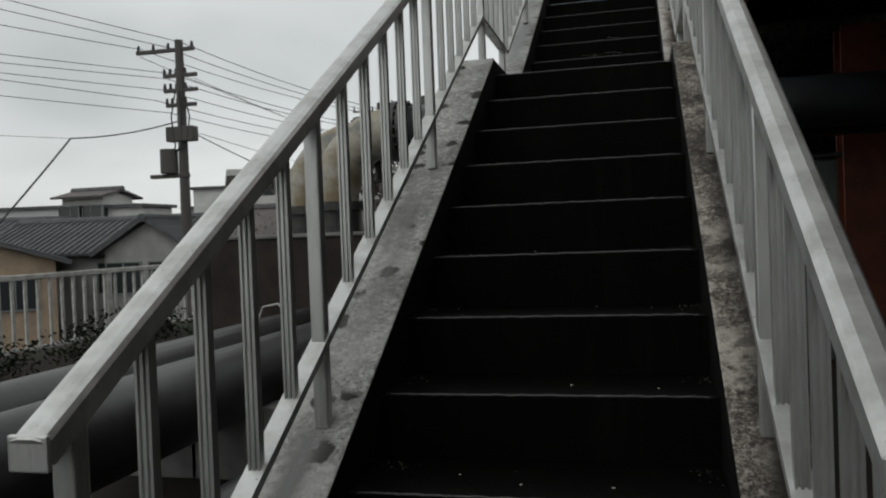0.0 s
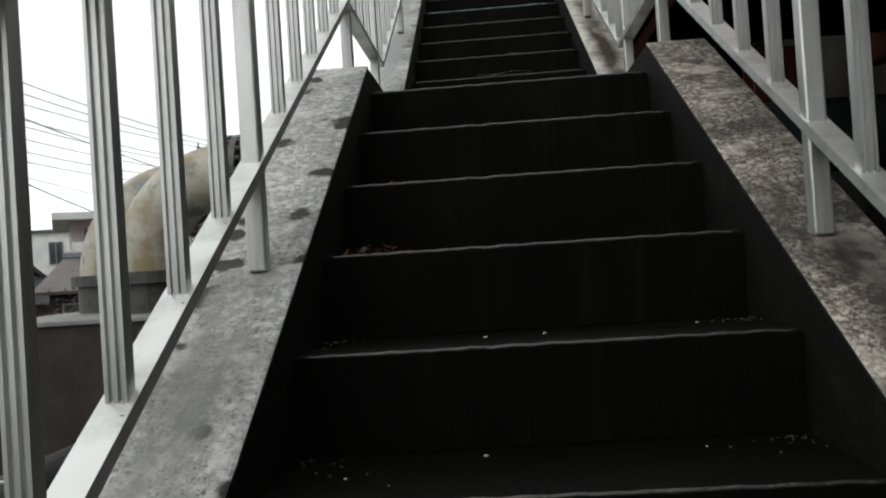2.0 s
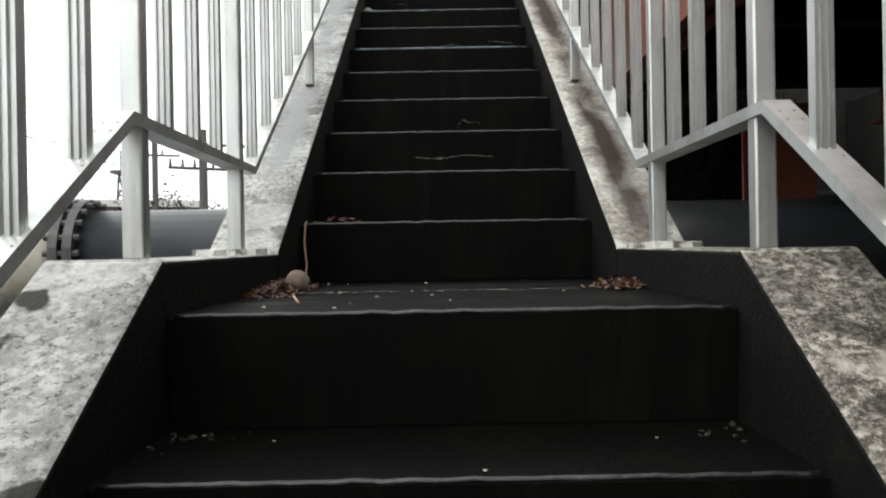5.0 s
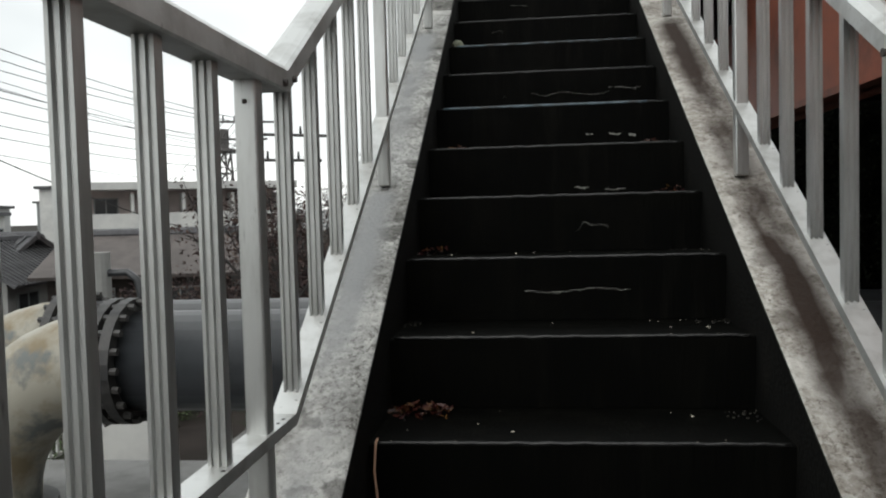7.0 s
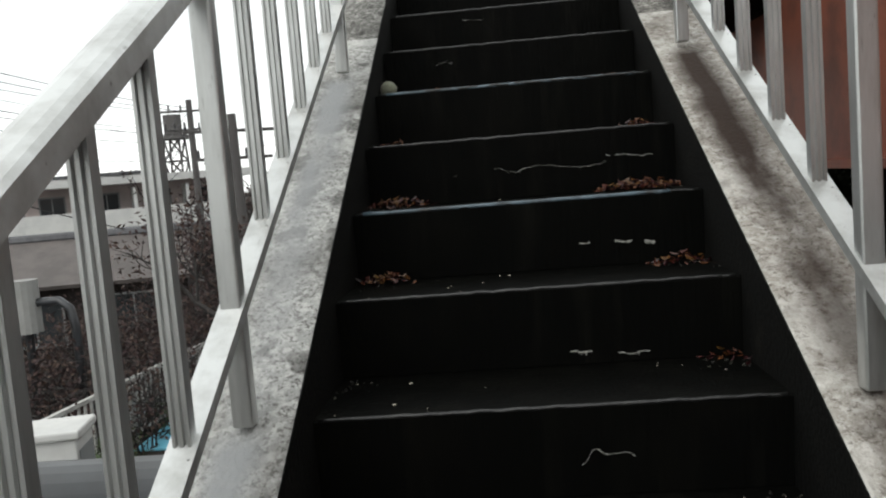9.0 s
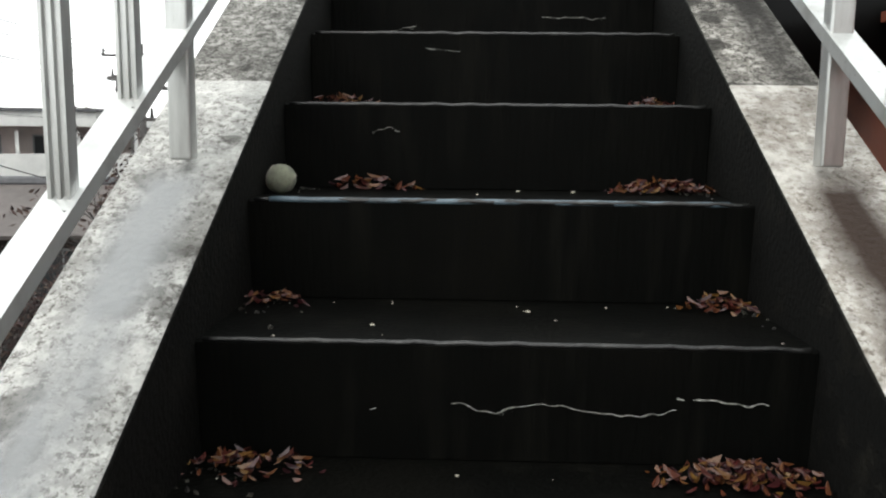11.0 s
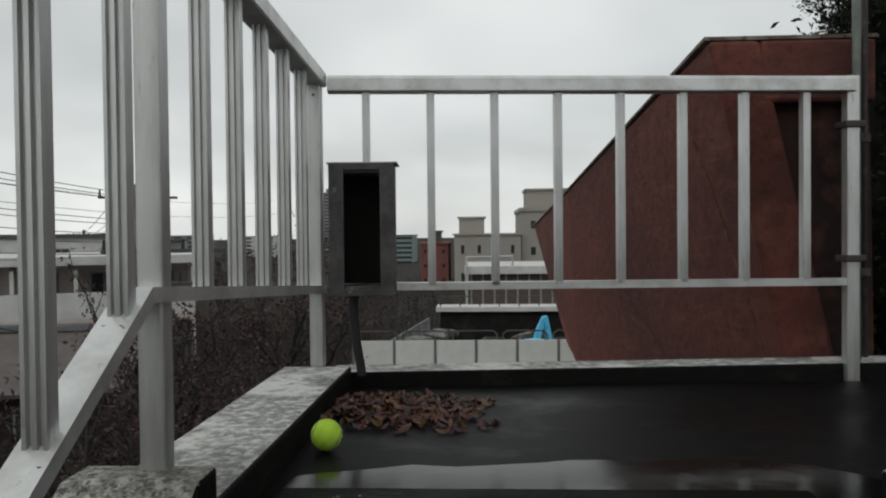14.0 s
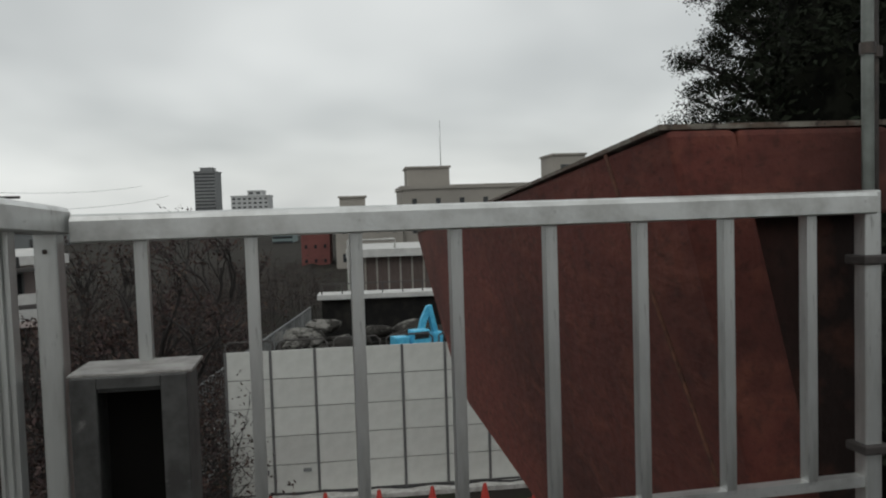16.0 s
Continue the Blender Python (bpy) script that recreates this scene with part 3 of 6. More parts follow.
def wet_floor(x0, x1, y0, y1, z):
    bm = bmesh.new()
    nx, ny = 24, 24
    g = [[bm.verts.new((x0 + (x1 - x0) * i / nx, y0 + (y1 - y0) * j / ny, z + 0.0015 * noise.noise((i * 0.3, j * 0.3, z)))) for i in range(nx + 1)] for j in range(ny + 1)]
    for a, b in zip(g, g[1:]):
        for i in range(nx):
            bm.faces.new([a[i], a[i + 1], b[i + 1], b[i]])
    add_box(bm, (x0, y0, z - 0.25), (x1, y1, z - 0.004))
    return bm


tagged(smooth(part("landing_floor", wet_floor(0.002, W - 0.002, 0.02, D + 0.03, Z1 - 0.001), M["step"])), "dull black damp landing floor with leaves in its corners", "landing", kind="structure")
YF = 5.75                                       # front edge of the top platform
tagged(smooth(part("platform_floor", wet_floor(0.002, 1.66, Y2 + 0.03, YF + 0.1, Z2 - 0.004), M["wet"])), "black top platform floor shining with rain water", "platform", kind="structure")
puddle = bmesh.new()
rim = []
for i in range(64):
    a = 2 * math.pi * i / 64
    k = 1 + 0.3 * noise.noise((math.cos(a) * 1.6, math.sin(a) * 1.6, 4.2)) + 0.1 * noise.noise((math.cos(a) * 6, math.sin(a) * 6, 1.2))
    rim.append((min(1.3, max(0.03, 0.62 + 0.66 * k * math.cos(a))), max(Y2 + 0.045, 4.7 + 0.3 * k * math.sin(a))))
low = [puddle.verts.new((x, y, -0.004)) for x, y in rim]
top = [puddle.verts.new((x, y, 0.0)) for x, y in rim]
puddle.faces.new(top)
for i in range(64):
    puddle.faces.new([low[i], low[(i + 1) % 64], top[(i + 1) % 64], top[i]])
pud = part("rain_puddle", puddle, M["puddle"])
pud.location = (0, 0, Z2 - 0.0012)
tagged(pud, "shallow rain puddle shining on the black platform floor", "puddle")
pk = tagged(new("platform_kerb"), "low concrete kerb round the top platform", "kerb", kind="structure")


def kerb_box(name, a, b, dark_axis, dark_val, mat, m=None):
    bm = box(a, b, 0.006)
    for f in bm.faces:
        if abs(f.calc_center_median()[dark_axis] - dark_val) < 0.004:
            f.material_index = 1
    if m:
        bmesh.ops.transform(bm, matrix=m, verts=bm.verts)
    return part(name, bm, [mat, M["inner_black"]], pk)


kerb_box("side_kerb", (-KW, Y2 + 0.102, Z2 - 0.3), (0.0, YF, Z2 + 0.06), 0, 0.0, M["kerb_b"])
kerb_box("front_kerb", (-0.06, 0.0, Z2 - 0.3), (1.9, 0.14, Z2 + 0.042), 1, 0.0, M["kerb_b"], pose(0.0, YF, 0, 0, 0, 5.6))

# ---- aluminium railings ----
BAR = [(-0.0145, -0.012), (-0.0145, 0.012), (-0.0095, 0.012), (-0.0082, 0.0065), (-0.004, 0.0065), (-0.0028, 0.012), (0.0028, 0.012), (0.004, 0.0065), (0.0082, 0.0065), (0.0095, 0.012), (0.0145, 0.012),
       (0.0145, -0.012), (0.0095, -0.012), (0.0082, -0.0065), (0.004, -0.0065), (0.0028, -0.012), (-0.0028, -0.012), (-0.004, -0.0065), (-0.0082, -0.0065), (-0.0095, -0.012)]
TOP = [(-0.031, -0.022), (-0.031, 0.012), (-0.025, 0.02), (-0.012, 0.0235), (0.012, 0.0235), (0.025, 0.02), (0.031, 0.012), (0.031, -0.022), (0.026, -0.025), (-0.026, -0.025)]
FOOT = [(-0.024, -0.011), (-0.024, 0.011), (0.024, 0.011), (0.024, -0.011)]


def upright(section, height):
    bm = bmesh.new()
    a = [bm.verts.new((x, y, 0)) for x, y in section]
    b = [bm.verts.new((x, y, height)) for x, y in section]
    n = len(section)
    bm.faces.new(a), bm.faces.new(b[::-1])
    for i in range(n):
        bm.faces.new([a[i], b[i], b[(i + 1) % n], a[(i + 1) % n]])
    bmesh.ops.recalc_face_normals(bm, faces=bm.faces)
    return bm


def post_bm(height):
    bm = box((-0.0195, -0.0185, 0), (0.0195, 0.0185, height), 0.004)
    return bm


def railing(x, line, posts, bars, label, foot_z, group):
    """line: (y, bottom rail z, top rail z) at each bend."""
    root = tagged(new("railing"), label, "railing", group)
    root.location = (x, line[0][0], 0)

    def at(y, k):
        for a, b in zip(line, line[1:]):
            if y <= b[0]:
                break
        return a[k] + (b[k] - a[k]) * (y - a[0]) / (b[0] - a[0])
    o = line[0][0]
    part("top_rail", sweep(bmesh.new(), [(0, l[0] - o, l[2] - 0.024) for l in line], TOP), M["alu_top"], root)
    part("bottom_rail", sweep(bmesh.new(), [(0, l[0] - o, l[1] - 0.011) for l in line], FOOT), M["alu_top"], root)
    part("end_cap", box((-0.033, -0.008, line[0][2] - 0.052), (0.033, 0.001, line[0][2] + 0.001), 0.003), M["alu"], root)
    shared = {}
    for kind, ys in (("post", posts), ("baluster", bars)):
        for y in ys:
            z0 = foot_z(y) if kind == "post" else at(y, 1) - 0.02
            z1 = at(y, 2) - 0.045
            h = round(z1 - z0, 2) + 0.01
            key = (kind, h)
            m = pose(0, y - o, z0)
            if key not in shared:
                ob = part(kind, post_bm(h) if kind == "post" else upright(BAR, h), M["alu"], root)
                ob.matrix_local = m
                shared[key] = ob
            else:
                ob = share(kind, shared[key], root, m)
            if kind == "post":
                b = part("bolt", box((-0.004, -0.0215, 0), (0.004, -0.018, 0.008), 0.002), M["rust_dark"], ob)
                b.location = (0, 0, h - 0.05)
    for y, bot, top in line[1:-1]:
        for s in (-1, 1):
            bm = bmesh.new()
            bmesh.ops.create_cone(bm, segments=8, radius1=0.008, radius2=0.006, depth=0.01, cap_ends=True)
            bmesh.ops.rotate(bm, verts=bm.verts, matrix=Matrix.Rotation(radians(90), 3, "Y"))
            b = part("bolt", bm, M["rust_dark"], root)
            b.location = (0.033 if x < 0.4 else -0.033, y - o + s * 0.03, top - 0.03 + s * 0.008)
    # splice screws on the bottom rail at each bend, and one at the foot of each bar
    screw = None
    spots = [(dx, y + d) for y, _, _ in line[1:-1] for d in (-0.075, -0.045, 0.05, 0.08) for dx in (-0.012, 0.012)] + [(0.016, y - 0.03) for y in bars]
    for dx, y in spots:
        m = pose(dx, y - o, at(y, 1) - 0.001)
        if screw is None:
            bm = bmesh.new()
            bmesh.ops.create_cone(bm, segments=6, radius1=0.0045, radius2=0.0035, depth=0.004, cap_ends=True)
            screw = part("screw", bm, M["rust_dark"], root)
            screw.matrix_local = m
        else:
            share("screw", screw, root, m)
    return root


def spread(a, b, n):
    return [a + (b - a) * (i + 1) / (n + 1) for i in range(n)]


def kerb_top(y):
    if y < 0.0:
        return Z1 + 0.1 + y * S
    if y < 0.93:
        return Z1 + 0.095
    return Z1 + 0.1 + (y - 0.93) * S if y < Y2 else Z2 + 0.07


LINE = [(-3.52, Z1 - 3.52 * S + 0.352, Z1 - 3.52 * S + 0.99), (0.05, Z1 + 0.35, Z1 + 0.995), (0.955, Z1 + 0.345, Z1 + 0.995), (Y2 + 0.03, Z2 + 0.378, Z2 + 0.985)]
TOPZ, BOTZ = Z2 + 0.905, Z2 + 0.33
POSTS = [-3.44, -2.45, -1.15, 0.11, 0.82, 2.1, 3.42]
LOW = spread(-3.44, -2.45, 4) + spread(-2.43, -1.15, 5)
BARS_L = LOW + [-0.915 + 0.201 * i for i in range(5)] + spread(0.09, 0.82, 3) + [1.015 + 0.202 * i for i in range(5)] + spread(2.12, 3.42, 5) + [3.625 + 0.203 * i for i in range(5)] + [4.752 + 0.192 * i for i in range(5)]
BARS_R = LOW + spread(-1.17, 0.09, 5) + spread(0.1, 0.84, 3) + [1.03 + 0.205 * i for i in range(5)] + spread(2.1, 3.42, 5) + [3.61 + 0.203 * i for i in range(5)]
railing(-0.088, LINE + [(5.72, BOTZ - 0.03, TOPZ + 0.015)], POSTS + [Y2 + 0.09, 5.70], BARS_L, "weathered aluminium balustrade climbing both stair flights to the platform", kerb_top, "stair railings")
railing(W + 0.088, LINE + [(Y2 + 0.1, Z2 + 0.375, Z2 + 0.98)], POSTS + [Y2 + 0.07], BARS_R, "weathered aluminium balustrade along the stairs on the bridge side", kerb_top, "stair railings")


def front_railing():
    root = tagged(new("front_railing"), "pale aluminium railing with thin bars closing the top platform", "railing")
    root.matrix_world = pose(-0.088, 5.72, 0, 0, 0, 6.2)
    n = 1.59
    part("top_rail", sweep(bmesh.new(), [(0.034, 0, TOPZ - 0.024), (n, 0, TOPZ - 0.024)], TOP), M["alu_top"], root)
    part("bottom_rail", sweep(bmesh.new(), [(0.034, 0, BOTZ - 0.035), (n, 0, BOTZ - 0.04)], [(-0.014, -0.011), (-0.014, 0.011), (0.014, 0.011), (0.014, -0.011)]), M["alu_top"], root)
    bar = [(-0.011, -0.014), (-0.011, 0.014), (0.011, 0.014), (0.011, -0.014)]
    first = None
    for x in [0.143 + 0.1865 * i for i in range(8)]:
        m = pose(x, 0, BOTZ - 0.035)
        if first is None:
            first = part("baluster", upright(bar, TOPZ - BOTZ), M["alu"], root)
            first.matrix_local = m
        else:
            share("baluster", first, root, m)
    p = part("post", post_bm(TOPZ - Z2 + 0.02), M["alu"], root)
    p.location = (n, 0, Z2 - 0.02)
    for z in (0.35, 0.75):
        part("clamp", box((n - 0.032, -0.032, Z2 + z), (n + 0.032, 0.032, Z2 + z + 0.02), 0.004), M["rust_dark"], root)


front_railing()

# ---- the footbridge overhead, on the stairs' far side ----


def footbridge():
    root = tagged(new("footbridge"), "rust-red steel footbridge with a shade-darkened underside", "footbridge", kind="structure")
    x0, x1, ya, yb = 1.66, 4.4, -14.0, 5.95
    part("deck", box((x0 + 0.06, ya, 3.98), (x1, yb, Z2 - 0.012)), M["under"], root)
    for x in (x0, x1):
        bm = bmesh.new()
        add_box(bm, (x, ya, 3.23), (x + 0.03, yb, 4.1))
        add_box(bm, (x - 0.07, ya, 3.23), (x + 0.12, yb, 3.26))
        add_box(bm, (x - 0.05, ya, 4.07), (x + 0.1, yb, 4.1))
        part("girder", bm, M["red_girder"], root)
        for y in range(-13, 6, 2):
            part("stiffener", box((x + 0.032, y, 3.262), (x + 0.1, y + 0.02, 4.068)), M["red_girder"], root)
    for y in range(-13, 6, 2):
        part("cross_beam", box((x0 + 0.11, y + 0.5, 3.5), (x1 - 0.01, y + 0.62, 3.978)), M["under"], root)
    part("near_post", box((1.55, 4.5, Z2), (1.6, 4.55, Z2 + 0.9), 0.005), M["alu"], root)
    for x, y0 in ((4.32, ya), (1.78, ya)):
        y1 = yb if x > 3 else 3.2
        part("top_rail", sweep(bmesh.new(), [(x, y0, Z2 + 0.92), (x, y1, Z2 + 0.92)], TOP), M["alu_top"], root)
        part("bottom_rail", sweep(bmesh.new(), [(x, y0, Z2 + 0.14), (x, y1, Z2 + 0.14)], FOOT), M["alu_top"], root)
        ys = [y0 + 0.25 * i for i in range(int((y1 - y0) / 0.25) + 1)]
        first = None
        for y in ys[-40:]:
            if first is None:
                first = part("baluster", upright(BAR, 0.78), M["alu"], root)
                first.location = (x, y, Z2 + 0.13)
            else:
                share("baluster", first, root, pose(x, y, Z2 + 0.13))
        for y in (y0, (y0 + y1) / 2, y1):
            part("post", box((x - 0.027, y - 0.027, Z2 - 0.02), (x + 0.027, y + 0.027, Z2 + 0.9), 0.005), M["alu"], root)
    return root


footbridge()


def column(x, y, h):
    root = thing("bridge_column", (x, y, 0), "rust-red steel column under the dark footbridge deck", "column", "bridge columns")
    bm = bmesh.new()
    add_box(bm, (-0.22, -0.16, 0), (0.22, -0.13, h))
    add_box(bm, (-0.22, 0.13, 0), (0.22, 0.16, h))
    add_box(bm, (-0.015, -0.13, 0), (0.015, 0.13, h))
    part("shaft", bm, M["red_girder"], root)
    part("base_plate", box((-0.35, -0.3, 0), (0.35, 0.3, 0.04), 0.01), M["under"], root)


column(3.05, 4.9, 3.23)
column(3.05, -6.0, 3.23)
# two near-black walls added to close off the dark under the bridge
tagged(part("abutment_wall", box((1.9, 8.6, -0.4), (16, 9.4, 5.05), 0.03), M["under"]), "added near-black wall closing off the dark behind the footbridge", "wall", kind="structure")
tagged(part("retaining_wall", box((5.4, -14, -0.1), (6.0, 8.58, 3.9), 0.03), M["under"]), "added near-black wall closing off the dark beside the footbridge", "wall", kind="structure")
tagged(smooth(part("wall_pipe", tube(bmesh.new(), [(1.92, 8.5, 2.75), (5.3, 8.5, 2.75)], 0.06, n=12), M["pipe"])), "grey pipe fixed along the dark end wall", "pipe")
kerb_green = thing("utility_box", (2.15, 3.4, 0), "dull green utility box standing beside the stairs", "utility box")
part("body", box((-0.28, -0.22, 0), (0.28, 0.22, 1.75), 0.02), material("dull_green_box_paint", (0.1, 0.13, 0.11), 0.6, second=(0.07, 0.09, 0.078)), kerb_green)
part("cap", box((-0.32, -0.26, 1.752), (0.32, 0.26, 1.8), 0.015), M["pipe"], kerb_green)


def red_wall():
    """The leaning rust-red wall beyond the platform railing, on a pier."""
    a = [(1.11, 6.02, 5.23), (1.12, 10.5, 4.98), (1.13, 15.45, 4.71), (1.17, 14.2, 4.25), (1.25, 12.0, 3.45), (1.3, 11.4, 3.3), (1.45, 9.0, 3.22), (1.62, 6.3, 3.16), (1.6, 6.05, 3.16)]
    bm = bmesh.new()
    la = [bm.verts.new(p) for p in a]
    lb = [bm.verts.new((p[0] + 0.16, p[1], p[2])) for p in a]
    bm.faces.new(la), bm.faces.new(lb[::-1])
    k = len(a)
    for i in range(k):
        bm.faces.new([la[i], lb[i], lb[(i + 1) % k], la[(i + 1) % k]])
    bmesh.ops.recalc_face_normals(bm, faces=bm.faces)
    bmesh.ops.bevel(bm, geom=list(bm.edges), offset=0.015, segments=2, affect="EDGES", profile=0.5)
    root = tagged(new("red_wall"), "leaning rust-red painted wall with weather stains and a rust-brown line", "wall")
    part("panel", bm, M["red"], root)
    part("coping", sweep(bmesh.new(), [(1.32, 6.03, 5.232), (1.33, 10.5, 4.982), (1.34, 15.4, 4.713)], [(-0.222, 0.0), (-0.222, 0.012), (0.32, 0.012), (0.32, 0.0)]), material("lichened_coping", (0.09, 0.065, 0.05), 0.9, second=(0.16, 0.15, 0.125), scale=14, lo=0.5, hi=0.62, third=(0.04, 0.03, 0.025), scale3=50, bump=0.5), root)
    part("cap_beam", box((1.272, 6.021, 5.03), (1.63, 7.6, 5.228), 0.012), M["red"], root)
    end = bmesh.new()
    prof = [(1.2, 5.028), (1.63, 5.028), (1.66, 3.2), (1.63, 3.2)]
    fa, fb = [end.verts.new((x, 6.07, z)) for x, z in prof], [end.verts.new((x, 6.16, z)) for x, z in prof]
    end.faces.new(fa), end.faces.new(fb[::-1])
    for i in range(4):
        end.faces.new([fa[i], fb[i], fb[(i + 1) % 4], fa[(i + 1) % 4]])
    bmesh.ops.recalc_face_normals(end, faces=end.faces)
    part("end_panel", end, M["red_darker"], root, "darker red end panel")
    part("pier", box((1.62, 6.6, lie(1.6, 7)), (1.85, 8.2, 3.3), 0.02), M["red"], root)
    # thin bar standing in for the rust-brown streak line down the wall
    part("rope", tube(bmesh.new(), [(1.085, 6.4, 5.2), (1.12, 6.3, 4.98), (1.165, 6.22, 4.78), (1.245, 6.12, 4.45), (1.37, 6.1, 4.0), (1.52, 6.1, 3.4)], 0.0055, n=6), M["rust_line"], root, "thin rust-brown bar standing in for a streak line")
    return root


red_wall()
for dx0 in (0.0, 0.075):
    c = thing("conduit", (1.545 + dx0 * 0.6, 5.97 + dx0 * 0.6, 0), "thin grey conduit pipe rising beside the railing end", "conduit", "conduits")
    smooth(part("pipe", tube(bmesh.new(), [(0, 0, Z2 - 0.3), (0, 0, Z2 + 2.6)], 0.009 if dx0 else 0.013, n=10), M["rust_dark" if dx0 else "conduit"], c))
    for z in (0.3, 0.72, 1.2):
        part("strap", tube(bmesh.new(), [(0, 0, Z2 + z), (0, 0, Z2 + z + 0.025)], 0.017, n=10), M["rust_dark"], c)


def metal_box():
    root = thing("metal_box", pose(-0.03, 5.60, Z2 + 0.28, 0, 0, 3), "grimy open-fronted steel box hung on the platform railing", "metal box")
    w, d, h, t = 0.175, 0.13, 0.36, 0.024
    bm = bmesh.new()
    add_box(bm, (0, 0.012, 0), (t, d, h), 0.002)
    add_box(bm, (w - t, 0.012, 0), (w, d, h), 0.002)
    add_box(bm, (t, 0.012, 0), (w - t, d, t), 0.002)
    add_box(bm, (t, 0.012, h - t), (w - t, d, h), 0.002)
    part("case", bm, M["box"], root)
    bm = bmesh.new()
    f = 0.038
    add_box(bm, (-0.003, 0, -0.003), (f, 0.012, h + 0.003), 0.002)
    add_box(bm, (w - f, 0, -0.003), (w + 0.003, 0.012, h + 0.003), 0.002)
    add_box(bm, (f, 0, -0.003), (w - f, 0.012, 0.016), 0.002)
    add_box(bm, (f, 0, h - 0.016), (w - f, 0.012, h + 0.003), 0.002)
    part("front_frame", bm, M["box"], root)
    part("lining", box((t + 0.001, d - 0.016, t + 0.001), (w - t - 0.001, d - 0.004, h - t - 0.001)), M["black"], root)
    part("lid", box((-0.01, 0.014, h + 0.001), (w + 0.01, d + 0.012, h + 0.007), 0.002), M["lid"], root, "dull sheet-metal lid")
    part("cable", tube(bmesh.new(), [(0.055, 0.06, 0.0), (0.055, 0.062, -0.06), (0.062, 0.07, -0.14), (0.072, 0.08, -0.21), (0.075, 0.08, -0.235)], 0.013, n=8), M["wire"], root, "black cable hanging to the kerb")
    for z in (0.08, 0.28):
        part("bracket", box((0.06, d, z), (0.1, d + 0.03, z + 0.02)), M["rust_dark"], root)


metal_box()


def ball(x, y, z, r, mat, label):
    bm = bmesh.new()
    bmesh.ops.create_icosphere(bm, subdivisions=3, radius=r)
    root = thing("tennis_ball", (x, y, z + r), label, "ball", "tennis balls")
    smooth(part("felt", bm, mat, root))
    pts = []
    for i in range(41):
        a = 2 * math.pi * i / 40
        v = Vector((math.cos(a) * 0.8, math.sin(a) * 0.8, 0.6 * math.cos(2 * a))).normalized() * (r + 0.0002)
        pts.append(v)
    part("seam", tube(bmesh.new(), pts, 0.0011, n=5), M["debris"], root)
    root.rotation_euler = (1.1, 0.4, x)


ball(0.06, 5.06, Z2 - 0.003, 0.033, M["ball_green"], "bright yellow-green tennis ball on the wet platform")
ball(0.032, 3.645, 19 * R, 0.031, M["ball_grey"], "faded grey tennis ball resting on a stair tread")
ball(0.095, 0.69, Z1, 0.029, M["ball_tan"], "bald tan tennis ball in the landing corner")


def leaf_pile(x, y, z, rx, ry, n, label, size=0.03, mat="litter"):
    bm = bmesh.new()
    rng = random.Random(int(x * 977 + y * 131 + n))
    for _ in range(n):
        u, v = rng.gauss(0, 0.45), rng.gauss(0, 0.45)
        if abs(u) > 1 or abs(v) > 1:
            continue
        l, w = size * rng.uniform(0.6, 1.5), size * rng.uniform(0.22, 0.5)
        hgt = 0.003 + 0.028 * rng.random() * max(0, 1 - (u * u + v * v))
        m = pose(x + u * rx, y + v * ry, z + hgt, rng.uniform(-35, 35), rng.uniform(-35, 35), rng.uniform(0, 360))
        c = rng.uniform(0.15, 0.5) * l
        p = [(-l / 2, 0, c * 0.5), (-l / 6, -w / 2, 0.1 * c), (l / 4, -w / 2.4, 0), (l / 2, 0, c * 0.7), (l / 4, w / 2.4, 0.05 * c), (-l / 6, w / 2, 0.12 * c)]
        vs = [bm.verts.new(m @ Vector(q)) for q in p]
        for vv in vs:
            vv.co.z = max(vv.co.z, z + 0.001)
        bm.faces.new(vs[:4]), bm.faces.new([vs[0], vs[3], vs[4], vs[5]])
    tagged(part("leaf_litter", bm, M[mat]), label, "leaves", "leaf litter", "stuff")


LL = "wet orange-brown fallen leaves gathered in a stair corner"


def tread(i):
    """Middle of the tread behind the edge of step i, and its height."""
    return ((i - 11) * T if i < 12 else D + (i - 12) * T) + 0.24, i * R


for i, side, n, wx in ((9, 0, 60, 0.12), (8, 0, 40, 0.08), (12, 0, 80, 0.09), (16, 1, 40, 0.07), (17, 0, 70, 0.09), (17, 1, 150, 0.12), (16, 0, 60, 0.07), (18, 1, 60, 0.06), (18, 0, 26, 0.05), (19, 1, 150, 0.1), (20, 0, 70, 0.09), (20, 1, 30, 0.07), (21, 0, 60, 0.07), (14, 0, 14, 0.05), (15, 1, 14, 0.05)):
    y, z = tread(i)
    leaf_pile(wx * 0.8 + 0.02 if side == 0 else W - wx * 0.8 - 0.02, y + 0.03, z, wx * 1.3, 0.055, int(n * 1.5), LL, 0.02)
y, z = tread(19)
leaf_pile(0.2, y + 0.04, z, 0.12, 0.03, 40, LL)
leaf_pile(0.055, 0.74, Z1, 0.065, 0.34, 420, "wet brown leaves gathered along the landing kerb", 0.019)
leaf_pile(W - 0.06, 0.64, Z1, 0.075, 0.09, 150, "wet red leaves gathered in the landing corner", 0.02)
leaf_pile(0.16, 5.42, Z2 - 0.004, 0.26, 0.22, 900, "reddish fallen leaves heaped in the platform corner", 0.028)


